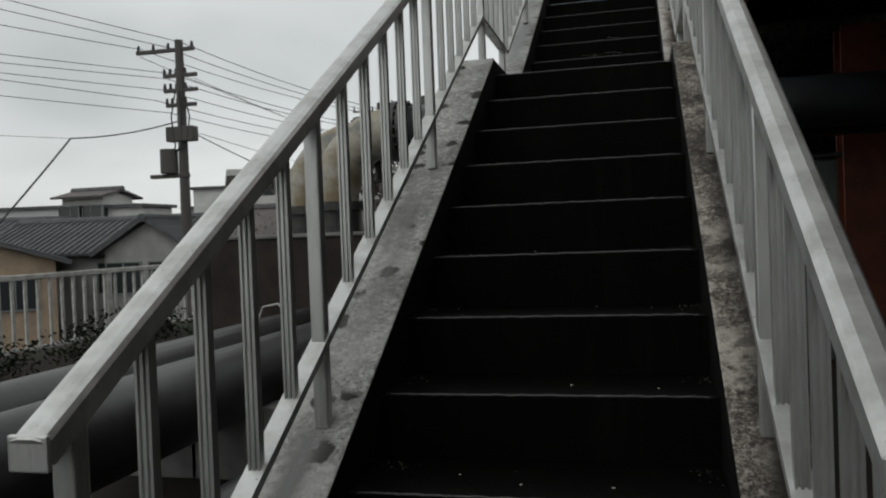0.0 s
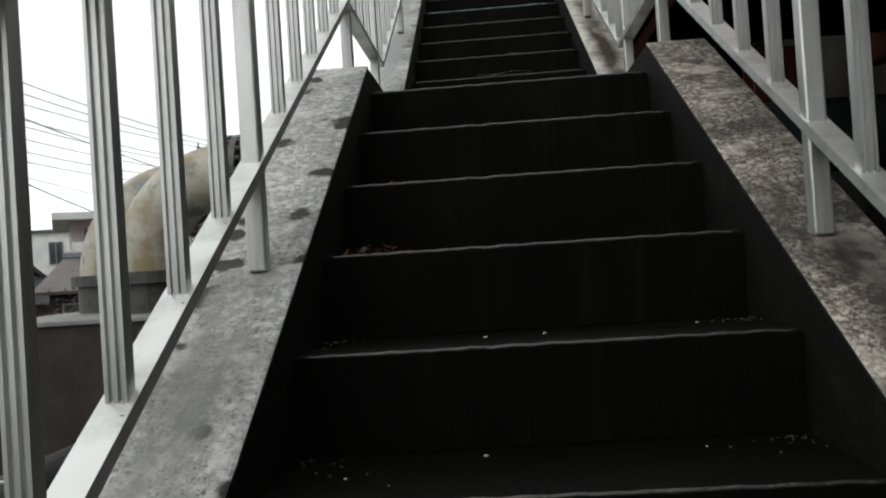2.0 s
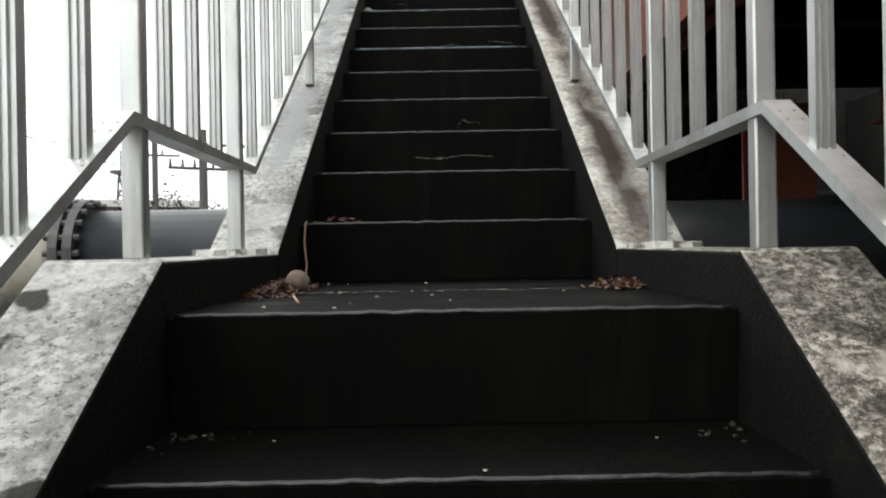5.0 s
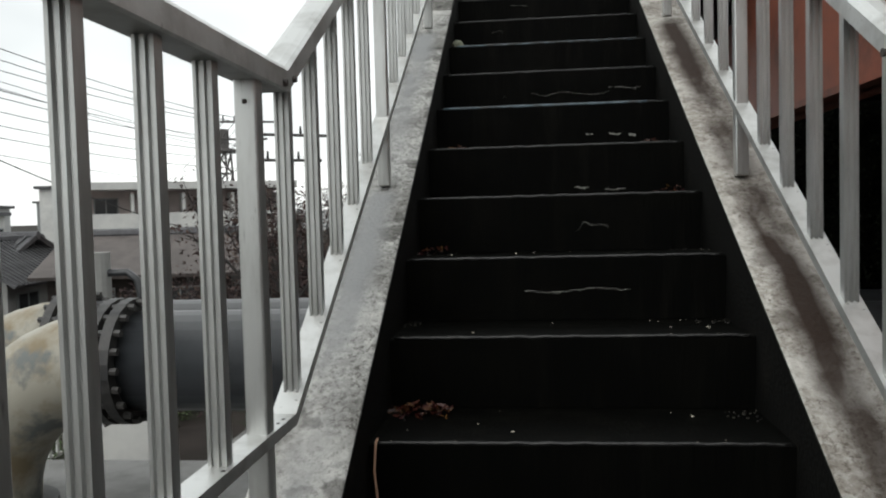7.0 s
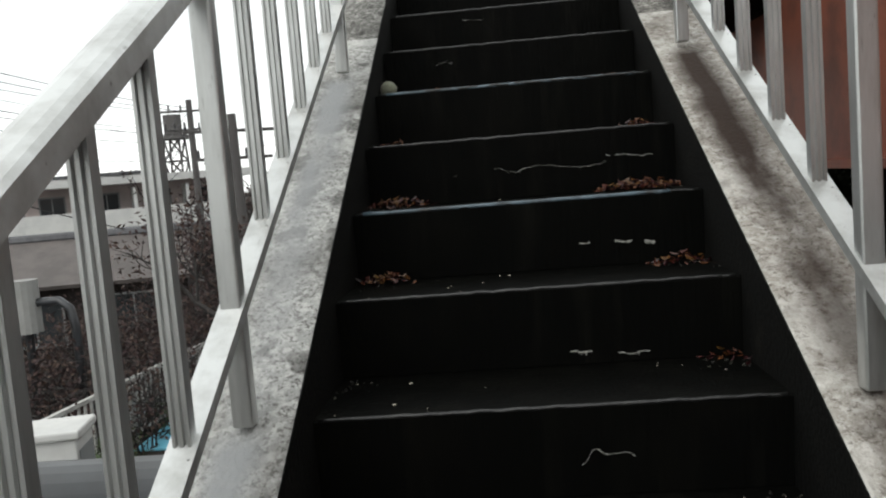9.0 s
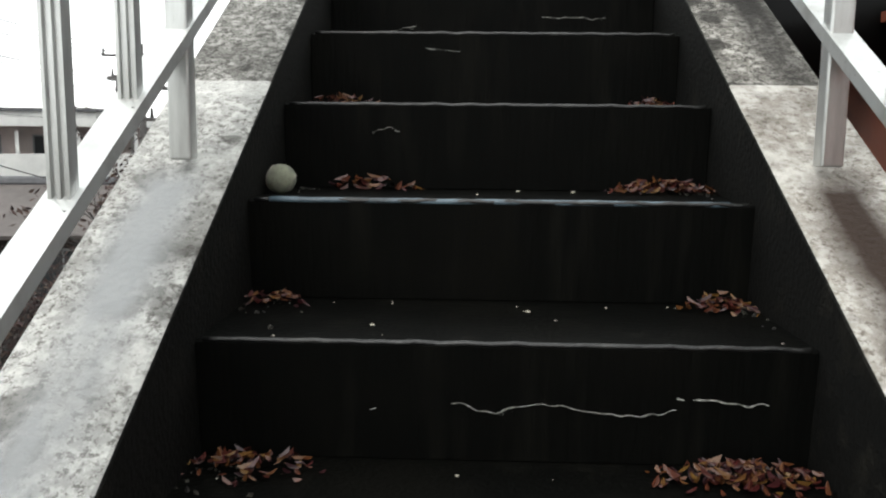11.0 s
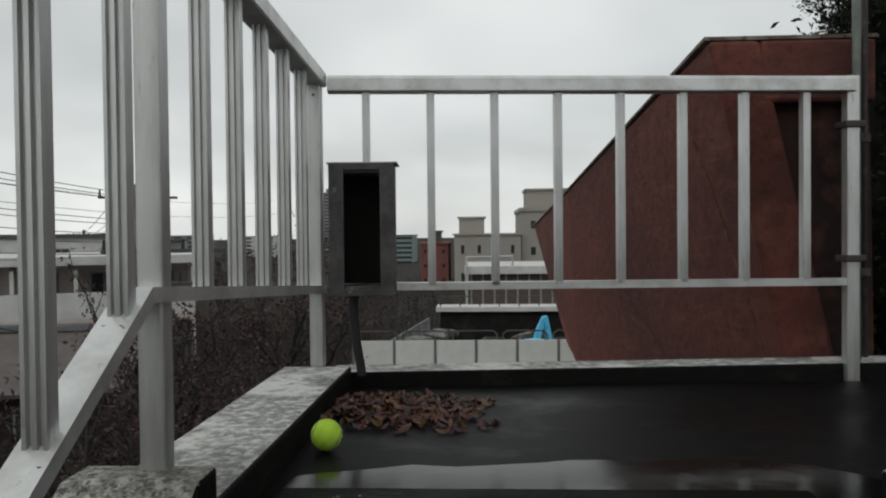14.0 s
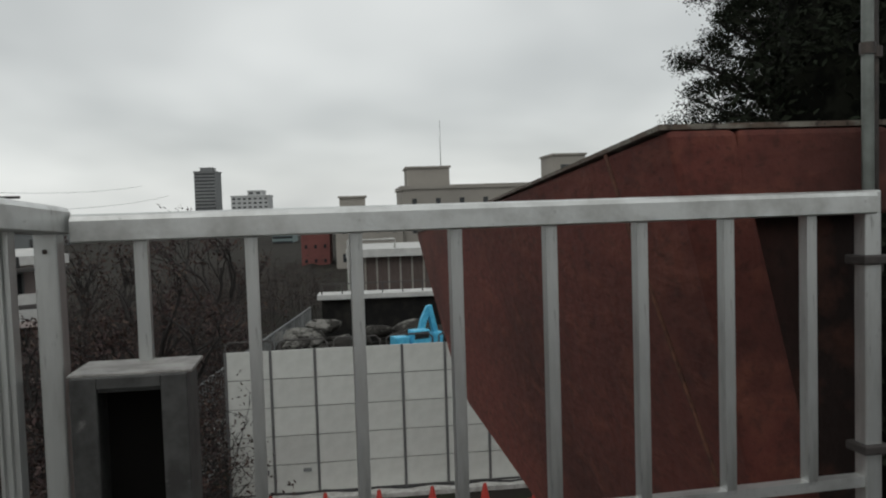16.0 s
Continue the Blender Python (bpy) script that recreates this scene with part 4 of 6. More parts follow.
def seep(step, x0, x1, z0, thick, label, wob=0.012, k=26):
    """A pale lime crack across the riser of a step: a ragged chain of small crusts."""
    y = ((step - 11) * T if step < 12 else D + (step - 12) * T)
    zt = step * R
    bm = bmesh.new()
    rng = random.Random(step * 17 + int(x0 * 100))
    k = k * 5
    for i in range(k):
        u = i / k
        x = x0 + (x1 - x0) * u
        n1 = noise.noise((x * 9, step * 3.1, 0.5)) * wob * 1.6 + noise.noise((x * 45, step, 2.5)) * wob * 0.5
        if noise.noise((x * 14, step * 1.7, 9.5)) < -0.14:
            continue
        big = 1.0 + 5.0 * max(0.0, noise.noise((x * 30, step * 0.7, 4.5)) - 0.25)
        w = thick * big * rng.uniform(0.35, 0.9)
        z = zt - z0 + n1
        l = (x1 - x0) / k * rng.uniform(0.6, 1.3)
        yy = y + 0.0015 + (zt - z) / R * 0.0105
        q = bmesh.ops.create_icosphere(bm, subdivisions=1, radius=1)
        bmesh.ops.transform(bm, matrix=Matrix.Translation((x, yy, z)) @ Matrix.Rotation(rng.uniform(-0.5, 0.5), 4, "Y") @ Matrix.Diagonal((l, 0.0025, w, 1)), verts=q["verts"])
        if big > 1.6 and rng.random() < 0.5:
            q = bmesh.ops.create_icosphere(bm, subdivisions=1, radius=1)
            bmesh.ops.transform(bm, matrix=Matrix.Translation((x, yy + 0.001, z - w * 2.0)) @ Matrix.Diagonal((l * 0.5, 0.002, w * 2.2, 1)), verts=q["verts"])
    tagged(part("lime_seepage", bm, M["lime"]), label, "stain", "lime seepage", "stuff")


SL = "thin white lime seepage crack across a black riser"
seep(14, 0.36, 0.72, 0.105, 0.0013, SL)
seep(18, 0.27, 0.74, 0.105, 0.0011, SL, 0.015, 40)
seep(18, 0.74, 0.88, 0.085, 0.0022, SL, 0.012, 8)
seep(17, 0.615, 0.69, 0.122, 0.003, SL, 0.012, 5)
seep(17, 0.71, 0.755, 0.125, 0.0065, SL, 0.012, 2)
seep(17, 0.79, 0.815, 0.135, 0.009, SL, 0.012, 1)
seep(22, 0.62, 0.84, 0.105, 0.0016, SL, 0.012, 14)
seep(22, 0.15, 0.32, 0.14, 0.0012, SL, 0.012, 12)
seep(15, 0.5, 0.64, 0.12, 0.0009, SL, 0.03, 10)
seep(20, 0.2, 0.26, 0.07, 0.0014, SL, 0.02, 6)
seep(21, 0.3, 0.4, 0.03, 0.0012, SL, 0.012, 8)
seep(16, 0.55, 0.8, 0.16, 0.002, SL, 0.01, 9)
seep(9, 0.57, 0.6, 0.12, 0.006, SL, 0.01, 2)


def grit(x0, x1, y0, y1, zf, n, label, size=0.006):
    bm = bmesh.new()
    for _ in range(n):
        x, y = RNG.uniform(x0, x1), RNG.uniform(y0, y1)
        s = size * RNG.uniform(0.4, 1.6)
        q = bmesh.ops.create_icosphere(bm, subdivisions=1, radius=s)
        bmesh.ops.transform(bm, matrix=Matrix.Translation((x, y, zf + s * 0.4)) @ Matrix.Diagonal((1, RNG.uniform(0.6, 1.4), 0.5, 1)), verts=q["verts"])
    tagged(part("grit", bm, M["debris"]), label, "grit", "grit", "stuff")


for i in list(range(3, 11)) + list(range(12, 22)):
    y, z = tread(i)
    grit(0.05, W - 0.05, y - 0.2, y + 0.05, z, 4, "pale specks of grit on a black stair tread", 0.0035)
grit(0.05, W - 0.05, 0.1, 1.2, Z1, 16, "pale specks of grit on the landing", 0.004)
crumb_rng = random.Random(31)
for i in list(range(2, 11)) + list(range(12, 22)):
    y, z = tread(i)
    bm = bmesh.new()
    for _ in range(34):
        side = crumb_rng.random() < 0.5
        d = abs(crumb_rng.gauss(0, 0.05)) + 0.004
        x = d if side else W - d
        s = crumb_rng.uniform(0.0015, 0.006)
        m = pose(x, y + 0.06 - abs(crumb_rng.gauss(0, 0.06)), z + s * 0.3, crumb_rng.uniform(0, 360), crumb_rng.uniform(-40, 40), crumb_rng.uniform(0, 360))
        vs = [bm.verts.new(m @ Vector(q)) for q in ((-s, -s * 0.7, 0), (s, -s * 0.5, 0), (s * 0.8, s, 0), (-s * 0.7, s * 0.8, 0), (0, 0, s * 0.8), (0, 0, -s * 0.6))]
        for a, b in ((0, 1), (1, 2), (2, 3), (3, 0)):
            bm.faces.new((vs[a], vs[b], vs[4])), bm.faces.new((vs[b], vs[a], vs[5]))
    tagged(part("dirt", bm, M["crumbs"]), "dark crumbs of moss and dirt in the stair corners", "dirt", "stair dirt", "stuff")
st = thing("string", (0.02, D, 12 * R), "frayed pale orange string hanging from a step edge", "string")
part("cord", tube(bmesh.new(), [(0.0, 0.01, 0.008), (0.0, -0.012, 0.004), (-0.004, -0.018, -0.06), (0.003, -0.02, -0.13), (0.0, -0.05, -0.186), (0.02, -0.25, -0.187), (0.055, -0.5, -0.187), (0.09, -0.75, -0.187), (0.15, -1.02, -0.187)], 0.0026, n=6), M["string"], st)

# ---- fine chips and scuffs along the step edges ----
chips = bmesh.new()
crng = random.Random(77)
for i in range(11, 22):
    y0, z0 = (-10 * T + i * T, R + i * R) if i < 11 else (D + (i - 11) * T, Z1 + R + (i - 11) * R)
    for _ in range(13):
        u = crng.random()
        x = 0.03 + (W - 0.06) * (u if crng.random() < 0.5 else crng.choice((u * 0.25, 1 - u * 0.25)))
        q = pose(x, y0 + crng.choice((0.02, 0.27)) + crng.uniform(-0.012, 0.03), z0 + 0.001, crng.uniform(-20, 20), crng.uniform(-20, 20), crng.uniform(0, 360))
        l = crng.uniform(0.001, 0.0032)
        vs = [chips.verts.new(q @ Vector(v)) for v in ((-l, -l * 0.6, 0), (l, -l * 0.5, 0), (l * 0.7, l, 0), (-l * 0.8, l * 0.7, 0), (0, 0, l * 0.8))]
        for a, b in ((0, 1), (1, 2), (2, 3), (3, 0)):
            chips.faces.new((vs[a], vs[b], vs[4]))
tagged(part("step_chips", chips, M["debris"]), "tiny pale chips of grit along the step edges", "grit", kind="stuff")
# patchy blue-white strips along the edges of steps 17 and 19
for k, a, b in ((17, 0.03, 0.86), (19, 0.04, 0.9)):
    strip = thing("edge_strip", (0, D + (k - 12) * T, k * R), "blue-white strip along a step edge", "step edge", "worn step edges")
    pts = [(a + (b - a) * i / 30, 0.005 + 0.001 * noise.noise((i * 0.6, k, 3)), -0.0005 + 0.0012 * noise.noise((i * 0.5, k, 7))) for i in range(31)]
    smooth(part("strip", tube(bmesh.new(), pts, 0.0062, n=8), M["strip"], strip))
damp = thing("damp_line", (0.0, 0.0, Z1), "thin pale tide line across the wet landing floor", "stain")
bm = bmesh.new()
for i in range(60):
    x = 0.08 + 0.72 * i / 60
    if noise.noise((x * 11, 3.3, 0.5)) > -0.1:
        y, w, d = 0.653 + 0.006 * noise.noise((i * 0.4, 2, 1)), 0.0075 * crng.uniform(0.6, 1.2), 0.006 * crng.uniform(0.3, 1.2)
        bm.faces.new([bm.verts.new((x + a * w, y + b * d, 0.0016 + 0.001 * crng.random())) for a, b in ((-1, -0.8), (0.2, -1), (1, -0.6), (0.9, 0.7), (-0.1, 1), (-1, 0.6))])
part("line", bm, M["debris"], damp)

# ---- the water pipes beside the stairs ----


def big_pipe(name, y, x_elbow, x_end, z, r, z_base, label):
    """A pipe that stands up out of the box, bends over and runs on under the stairs."""
    root = thing(name, (x_elbow, y, 0), label, "water pipe", "large water pipes")
    e = 0.62
    part("riser", tube(bmesh.new(), [(-e, 0, 1.276), (-e, 0, z_base - 0.021)], r + 0.02, n=28), M["bolt"], root)
    pts = [(-e, 0, z_base)] + [(-e + e * (1 - math.cos(math.radians(9 * i))), 0, z - e + e * math.sin(math.radians(9 * i))) for i in range(11)]
    smooth(part("elbow", tube(bmesh.new(), pts, r, n=28), M["elbow"], root, "cream stained pipe elbow"))
    smooth(part("straight", tube(bmesh.new(), [(0.02, 0, z), (x_end - x_elbow, 0, z)], r * 0.97, n=28), M["pipe"], root, "grey coated pipe"))
    for k in (0.0, 0.07):
        part("flange", tube(bmesh.new(), [(0.0 + k, 0, z), (0.045 + k, 0, z)], r + 0.05, n=28), M["bolt"], root)
    part("base_flange", tube(bmesh.new(), [(-e, 0, z_base - 0.02), (-e, 0, z_base + 0.06)], r + 0.07, n=28), M["bolt"], root)
    part("drain_spigot", tube(bmesh.new(), [(0.2, -0.02, z - r + 0.02), (0.2, -0.02, z - r - 0.16), (0.22, -0.02, z - r - 0.2)], 0.032, n=10), M["bolt"], root)
    first = None
    for i in range(20):
        a = 2 * math.pi * i / 20
        m = pose(0.055, (r + 0.03) * math.cos(a), z + (r + 0.03) * math.sin(a))
        if first is None:
            first = part("flange_bolt", tube(bmesh.new(), [(-0.08, 0, 0), (0.09, 0, 0)], 0.016, n=6), M["bolt"], root)
            first.matrix_local = m
        else:
            share("flange_bolt", first, root, m)
    return root


big_pipe("water_pipe", 2.8, -1.42, 5.2, 2.2, 0.22, 1.5, "large cream and grey water pipe crossing under the stairs")
big_pipe("water_pipe", 3.42, -2.0, 5.2, 2.18, 0.22, 1.5, "large water pipe running behind its twin under the stairs")
vb = thing("valve_box", (-1.75, 3.2, 0), "dark brown steel box wall where the pipes rise", "valve box")
part("body", box((-1.35, -0.95, 0), (1.15, 1.15, 1.24), 0.012), M["brown"], vb)
part("lid", box((-1.37, -0.97, 1.241), (1.17, 1.17, 1.275), 0.008), M["slab"], vb, "pale concrete lid")
for x, z in ((-1.3, 0.5), (-1.78, 0.5)):
    p = thing("ground_pipe", (x, -6, 0), "dark grey pipe lying along the stairs on saddles", "pipe", "ground pipes")
    smooth(part("barrel", tube(bmesh.new(), [(0, 0, z), (0, 8.24, z)], 0.19, n=24), M["old_pipe"], p))
    for y in (0.5, 2.9, 5.3, 7.4):
        part("saddle", box((-0.26, y, 0), (0.26, y + 0.18, z - 0.12), 0.01), M["slab"], p)
    part("band", tube(bmesh.new(), [(0, 1.7, z), (0, 1.72, z)], 0.195, n=24), M["white_paint"], p, "pale strap round the pipe")
lp = thing("low_pipe", (-0.75, -6, 0), "dark grey pipe close beside the stair foot", "pipe", "ground pipes")
smooth(part("barrel", tube(bmesh.new(), [(0, 0, 0.16), (0, 8.2, 0.16)], 0.16, n=20), M["old_pipe"], lp))
for x, y in ((-1.3, -0.2), (-0.95, 0.3)):
    w = thing("loose_wire", (x, y, 0), "pale wire looping up beside the pipes", "wire", "loose wires")
    part("strand", tube(bmesh.new(), [(-0.2, 0.1, 0.62), (-0.1, 0.08, 0.84), (0.02, 0.03, 0.86), (0.12, 0, 0.78), (0.15, -0.02, 0.6), (0.16, -0.02, 0.3)], 0.006, n=6), M["white_paint"], w)
cab = thing("electric_cabinet", pose(-3.95, 7.7, 0, 0, 0, 12), "pale grey electric cabinet on the paving", "cabinet")
part("body", box((-0.35, -0.25, 0), (0.35, 0.25, 1.22), 0.015), M["plaster_white"], cab)
part("cap", box((-0.39, -0.29, 1.222), (0.39, 0.29, 1.3), 0.02), M["plaster_white"], cab)
part("door", box((0.352, -0.2, 0.15), (0.36, 0.2, 1.1), 0.003), M["far_grey"], cab)
tp = thing("blue_tarpaulin", (-4.2, 11.45, 0.012), "bright blue sheet lying flat on the ground", "tarpaulin")
part("sheet", box((-0.45, -0.7, 0), (0.45, 0.7, 0.03), 0.004), M["sheet"], tp)
vp = thing("vent_pipe", (-6.4, 11.6, 0), "grey curved vent pipe with a capped drum", "vent pipe")
smooth(part("pipe", tube(bmesh.new(), [(0, 0, -0.1), (0, 0, 1.6), (0.05, 0, 1.85), (0.2, 0, 1.98), (0.5, 0, 1.98), (0.65, 0, 1.86), (0.7, 0, 1.6), (0.7, 0, 0)], 0.06, n=12), M["pipe"], vp))
part("drum", tube(bmesh.new(), [(0, 0, 1.55), (0, 0, 2.3)], 0.2, n=16), M["plaster"], vp)

# ---- fences ----


def fence(a, b, h, gap, label, base=0.0, mat="white_paint"):
    a, b = Vector(a), Vector(b)
    root = thing("fence", (a.x, a.y, base), label, "fence", "white fences")
    d = b - a
    n = d.length
    root.rotation_euler = (0, 0, math.atan2(d.y, d.x))
    part("top_rail", box((0, -0.03, h - 0.06), (n, 0.03, h), 0.008), M[mat], root)
    part("bottom_rail", box((0, -0.02, 0.1), (n, 0.02, 0.14), 0.004), M[mat], root)
    bar = post = None
    for i in range(int(n / gap) + 1):
        if bar is None:
            bar = part("baluster", box((-0.018, -0.012, 0.14), (0.018, 0.012, h - 0.06)), M[mat], root)
        else:
            share("baluster", bar, root, pose(i * gap, 0, 0))
    for i in range(int(n / 2) + 1):
        if post is None:
            post = part("post", box((-0.04, -0.04, -0.4), (0.04, 0.04, h), 0.006), M[mat], root)
        else:
            share("post", post, root, pose(i * 2, 0, 0))


fence((-6.1, 0.5), (-5.6, 6.8), 0.95, 0.18, "weathered white railing fence along the embankment edge")
fence((-5.2, 7.2), (-4.6, 13.5), 0.9, 0.13, "white picket railing beside the paved yard")
fence((-4.4, 13.8), (-1.8, 14.6), 0.9, 0.13, "white picket railing beside the paved yard")

# ---- plants ----


def leaf_cloud(bm, rng, c, r, n, size, flat=1.0):
    for _ in range(n):
        v = Vector((rng.gauss(0, 0.5), rng.gauss(0, 0.5), rng.gauss(0, 0.5) * flat))
        if v.length > 1.3:
            continue
        p = Vector(c) + v * r
        m = pose(*p, rng.uniform(0, 360), rng.uniform(-60, 60), rng.uniform(0, 360))
        l, w = size * rng.uniform(0.6, 1.4), size * rng.uniform(0.25, 0.6)
        bm.faces.new([bm.verts.new(m @ Vector(q)) for q in ((-l, 0, 0), (0, -w, l * 0.15), (l, 0, 0), (0, w, l * 0.15))])


def grow(bm, rng, p, d, length, r, depth, tips, spreadk=0.8):
    pts = [p]
    q, dd = Vector(p), Vector(d)
    n = 4
    for i in range(n):
        dd = (dd + Vector((rng.uniform(-1, 1), rng.uniform(-1, 1), rng.uniform(-0.5, 0.7))) * 0.22).normalized()
        q = q + dd * (length / n)
        pts.append(q.copy())
    tube(bm, pts, r, r * 0.55, n=6 if depth > 1 else 4)
    tips.append((q.copy(), depth))
    if depth == 0:
        return
    for _ in range(rng.choice((2, 3, 3))):
        k = rng.choice((2, 3, 4))
        nd = (dd + Vector((rng.uniform(-1, 1), rng.uniform(-1, 1), rng.uniform(-0.3, 0.8))) * spreadk).normalized()
        grow(bm, rng, pts[k], nd, length * rng.uniform(0.6, 0.85), r * 0.55, depth - 1, tips, spreadk)


def tree(x, y, base, trunk, label, leaves, per, size, seed, depth=4, r=0.11, cloud=0.3, lean=(0, 0), spreadk=0.8, group="bare trees"):
    rng = random.Random(seed)
    root = thing("tree", (x, y, base - 0.1), label, "tree", group)
    bm = bmesh.new()
    tips = []
    grow(bm, rng, Vector((0, 0, 0)), Vector((lean[0], lean[1], 1)).normalized(), trunk, r, depth, tips, spreadk)
    part("trunk", bm, M["bark"], root)
    if leaves:
        bm = bmesh.new()
        for p, dep in tips:
            if dep <= 1:
                leaf_cloud(bm, rng, p, cloud, per, size)
        part("crown", bm, M[leaves], root)
    return root


BT = "leafless dark tree with a few dry reddish leaves"
tree(-3.5, 12.6, 0, 1.3, BT, "leaf_red", 12, 0.05, 3, r=0.1)
tree(-3.5, 15.5, -0.3, 1.5, BT, "leaf_red", 10, 0.05, 4, r=0.11)
tree(-4.8, 17.5, -0.3, 1.6, BT, "leaf_red", 10, 0.05, 5, r=0.12)
tree(-6.8, 20, -0.4, 1.7, BT, "leaf_red", 9, 0.06, 6, r=0.13)
tree(-3.6, 22, -0.4, 1.7, BT, "leaf_red", 9, 0.06, 8, r=0.13)
tree(-5.5, 27, -0.5, 2.0, BT, "leaf_red", 9, 0.07, 9, r=0.14)
tree(-9.5, 25, -2.6, 2.2, BT, "leaf_red", 9, 0.07, 10, r=0.14)
tree(-4.9, 34, -1.0, 2.3, BT, "leaf_red", 8, 0.08, 11, r=0.16)
tree(-8, 36, -1.2, 2.4, BT, "leaf_red", 8, 0.08, 12, r=0.16)
tree(-1.9, 10.2, 0, 0.9, "small leafless tree with tangled dark twigs", "leaf_red", 3, 0.04, 14, r=0.06, cloud=0.2)
tree(-2.4, 8.6, 0, 0.8, "small leafless tree with tangled dark twigs", "leaf_red", 2, 0.04, 15, r=0.05, cloud=0.2)
tree(-11, 34, -2.6, 2.4, BT, "leaf_red", 8, 0.08, 16, r=0.16)
tree(-13, 44, -2.6, 2.6, BT, "leaf_red", 8, 0.09, 17, r=0.17)
tree(-6.5, 46, -1.8, 2.6, BT, "leaf_red", 8, 0.09, 18, r=0.17)


def pine(x, y, base, h, seed, label, wide=1.0, limbs=50):
    """An open-limbed pine: a bare trunk, rising limbs and a domed crown of fine needle tufts."""
    rng = random.Random(seed)
    root = thing("pine_tree", (x, y, base - 0.1), label, "tree", "dark pines")
    bm, lf = bmesh.new(), bmesh.new()
    tube(bm, [(0, 0, 0), (0.1, 0.05, h * 0.35), (-0.05, 0.1, h * 0.7), (0.05, 0, h)], 0.16, 0.05, n=8)
    for i in range(limbs):
        u = i / (limbs - 1)
        z = h * (0.66 + 0.33 * u)
        a = i * 2.399 + rng.uniform(-0.3, 0.3)
        l = wide * rng.uniform(0.85, 1.15) * 1.5 * math.sqrt(max(0.08, 1 - (1.6 * u - 0.5) ** 2))
        e = Vector((math.cos(a) * l, math.sin(a) * l, z + l * rng.uniform(0.1, 0.4)))
        mid = Vector((e.x * 0.5, e.y * 0.5, z - 0.03))
        tube(bm, [(0, 0, z - 0.15), mid, e], 0.045, 0.012, n=5)
        for k in range(7):
            s = mid.lerp(e, 0.1 + 0.15 * k)
            c = s + Vector((rng.gauss(0, 0.22), rng.gauss(0, 0.22), rng.uniform(0.0, 0.26)))
            tube(bm, [s, c], 0.012, 0.004, n=3)
            leaf_cloud(lf, rng, c, 0.2, 230, 0.021, 0.6)
    part("trunk", bm, M["bark"], root)
    part("crown", lf, M["leaf_dark"], root)


def evergreen(x, y, base, h, rad, n, seed, label):
    """A close-leaved evergreen: trunk, a near-black core standing in for inner shade, and an uneven leafy outside."""
    rng = random.Random(seed)
    root = thing("evergreen_tree", (x, y, base - 0.1), label, "tree", "dark evergreens")
    part("trunk", tube(bmesh.new(), [(0, 0, 0), (0.05, 0, h * 0.5), (0, 0, h * 0.8)], 0.17, 0.06, n=8), M["bark"], root)
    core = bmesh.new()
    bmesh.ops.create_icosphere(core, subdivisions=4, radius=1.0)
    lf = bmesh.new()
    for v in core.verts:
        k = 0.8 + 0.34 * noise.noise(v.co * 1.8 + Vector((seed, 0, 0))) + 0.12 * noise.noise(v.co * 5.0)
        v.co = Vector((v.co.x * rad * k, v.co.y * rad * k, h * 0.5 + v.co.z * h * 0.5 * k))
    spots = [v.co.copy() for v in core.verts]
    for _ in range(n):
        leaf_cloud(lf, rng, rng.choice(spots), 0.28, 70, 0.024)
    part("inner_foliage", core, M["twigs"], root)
    part("foliage", lf, M["leaf_dark"], root)


pine(5.6, 14.0, -0.4, 8.2, 21, "dark pine with an open rounded crown above the red wall", 0.78)
pine(6.9, 13.4, -0.4, 9.0, 22, "tall dark pine in deep shade beside the bridge", 1.2)
evergreen(4.8, 10.7, -0.4, 8.9, 1.35, 1300, 23, "dense dark evergreen in deep shade beside the bridge")
# tree added and placed to fill the dark area past the railing end
evergreen(2.98, 7.25, -0.4, 7.2, 1.05, 1200, 24, "dense evergreen added to fill the dark area behind the railing end")
# out of view: added to block sky light from the right-hand side
evergreen(6.9, 6.2, -0.4, 9.4, 1.5, 400, 25, "unseen evergreen added beyond the side wall to shade the stairs")


def shrub(x, y, z, rx, ry, rz, n, size, mat, label, seed):
    rng = random.Random(seed)
    root = thing("shrub", (x, y, z), label, "shrub", "shrubs")
    bm, st = bmesh.new(), bmesh.new()
    for _ in range(14):
        c = (rng.uniform(-rx, rx), rng.uniform(-ry, ry), rz * rng.uniform(0.2, 0.9))
        tube(st, [(c[0] * 0.4, c[1] * 0.4, -0.05), c], 0.012, 0.004, n=4)
        leaf_cloud(bm, rng, c, 0.5 * min(rx, ry, rz) + 0.12, n // 14, size)
    part("stalk", st, M["bark"], root)
    part("foliage", bm, M[mat], root)


for i, (x, y) in enumerate(((-5.6, 1.8), (-5.3, 3.6), (-5.4, 5.4), (-5.0, 8.6), (-4.6, 11.9), (-4.9, 10.2), (-3.4, 13.4))):
    shrub(x, y, 0, 0.6, 0.6, 0.3, 900, 0.035, "leaf_green" if i > 2 else "leaf_dark", "low dull green shrubs along the fence", 40 + i)

# ---- utility poles and wires ----


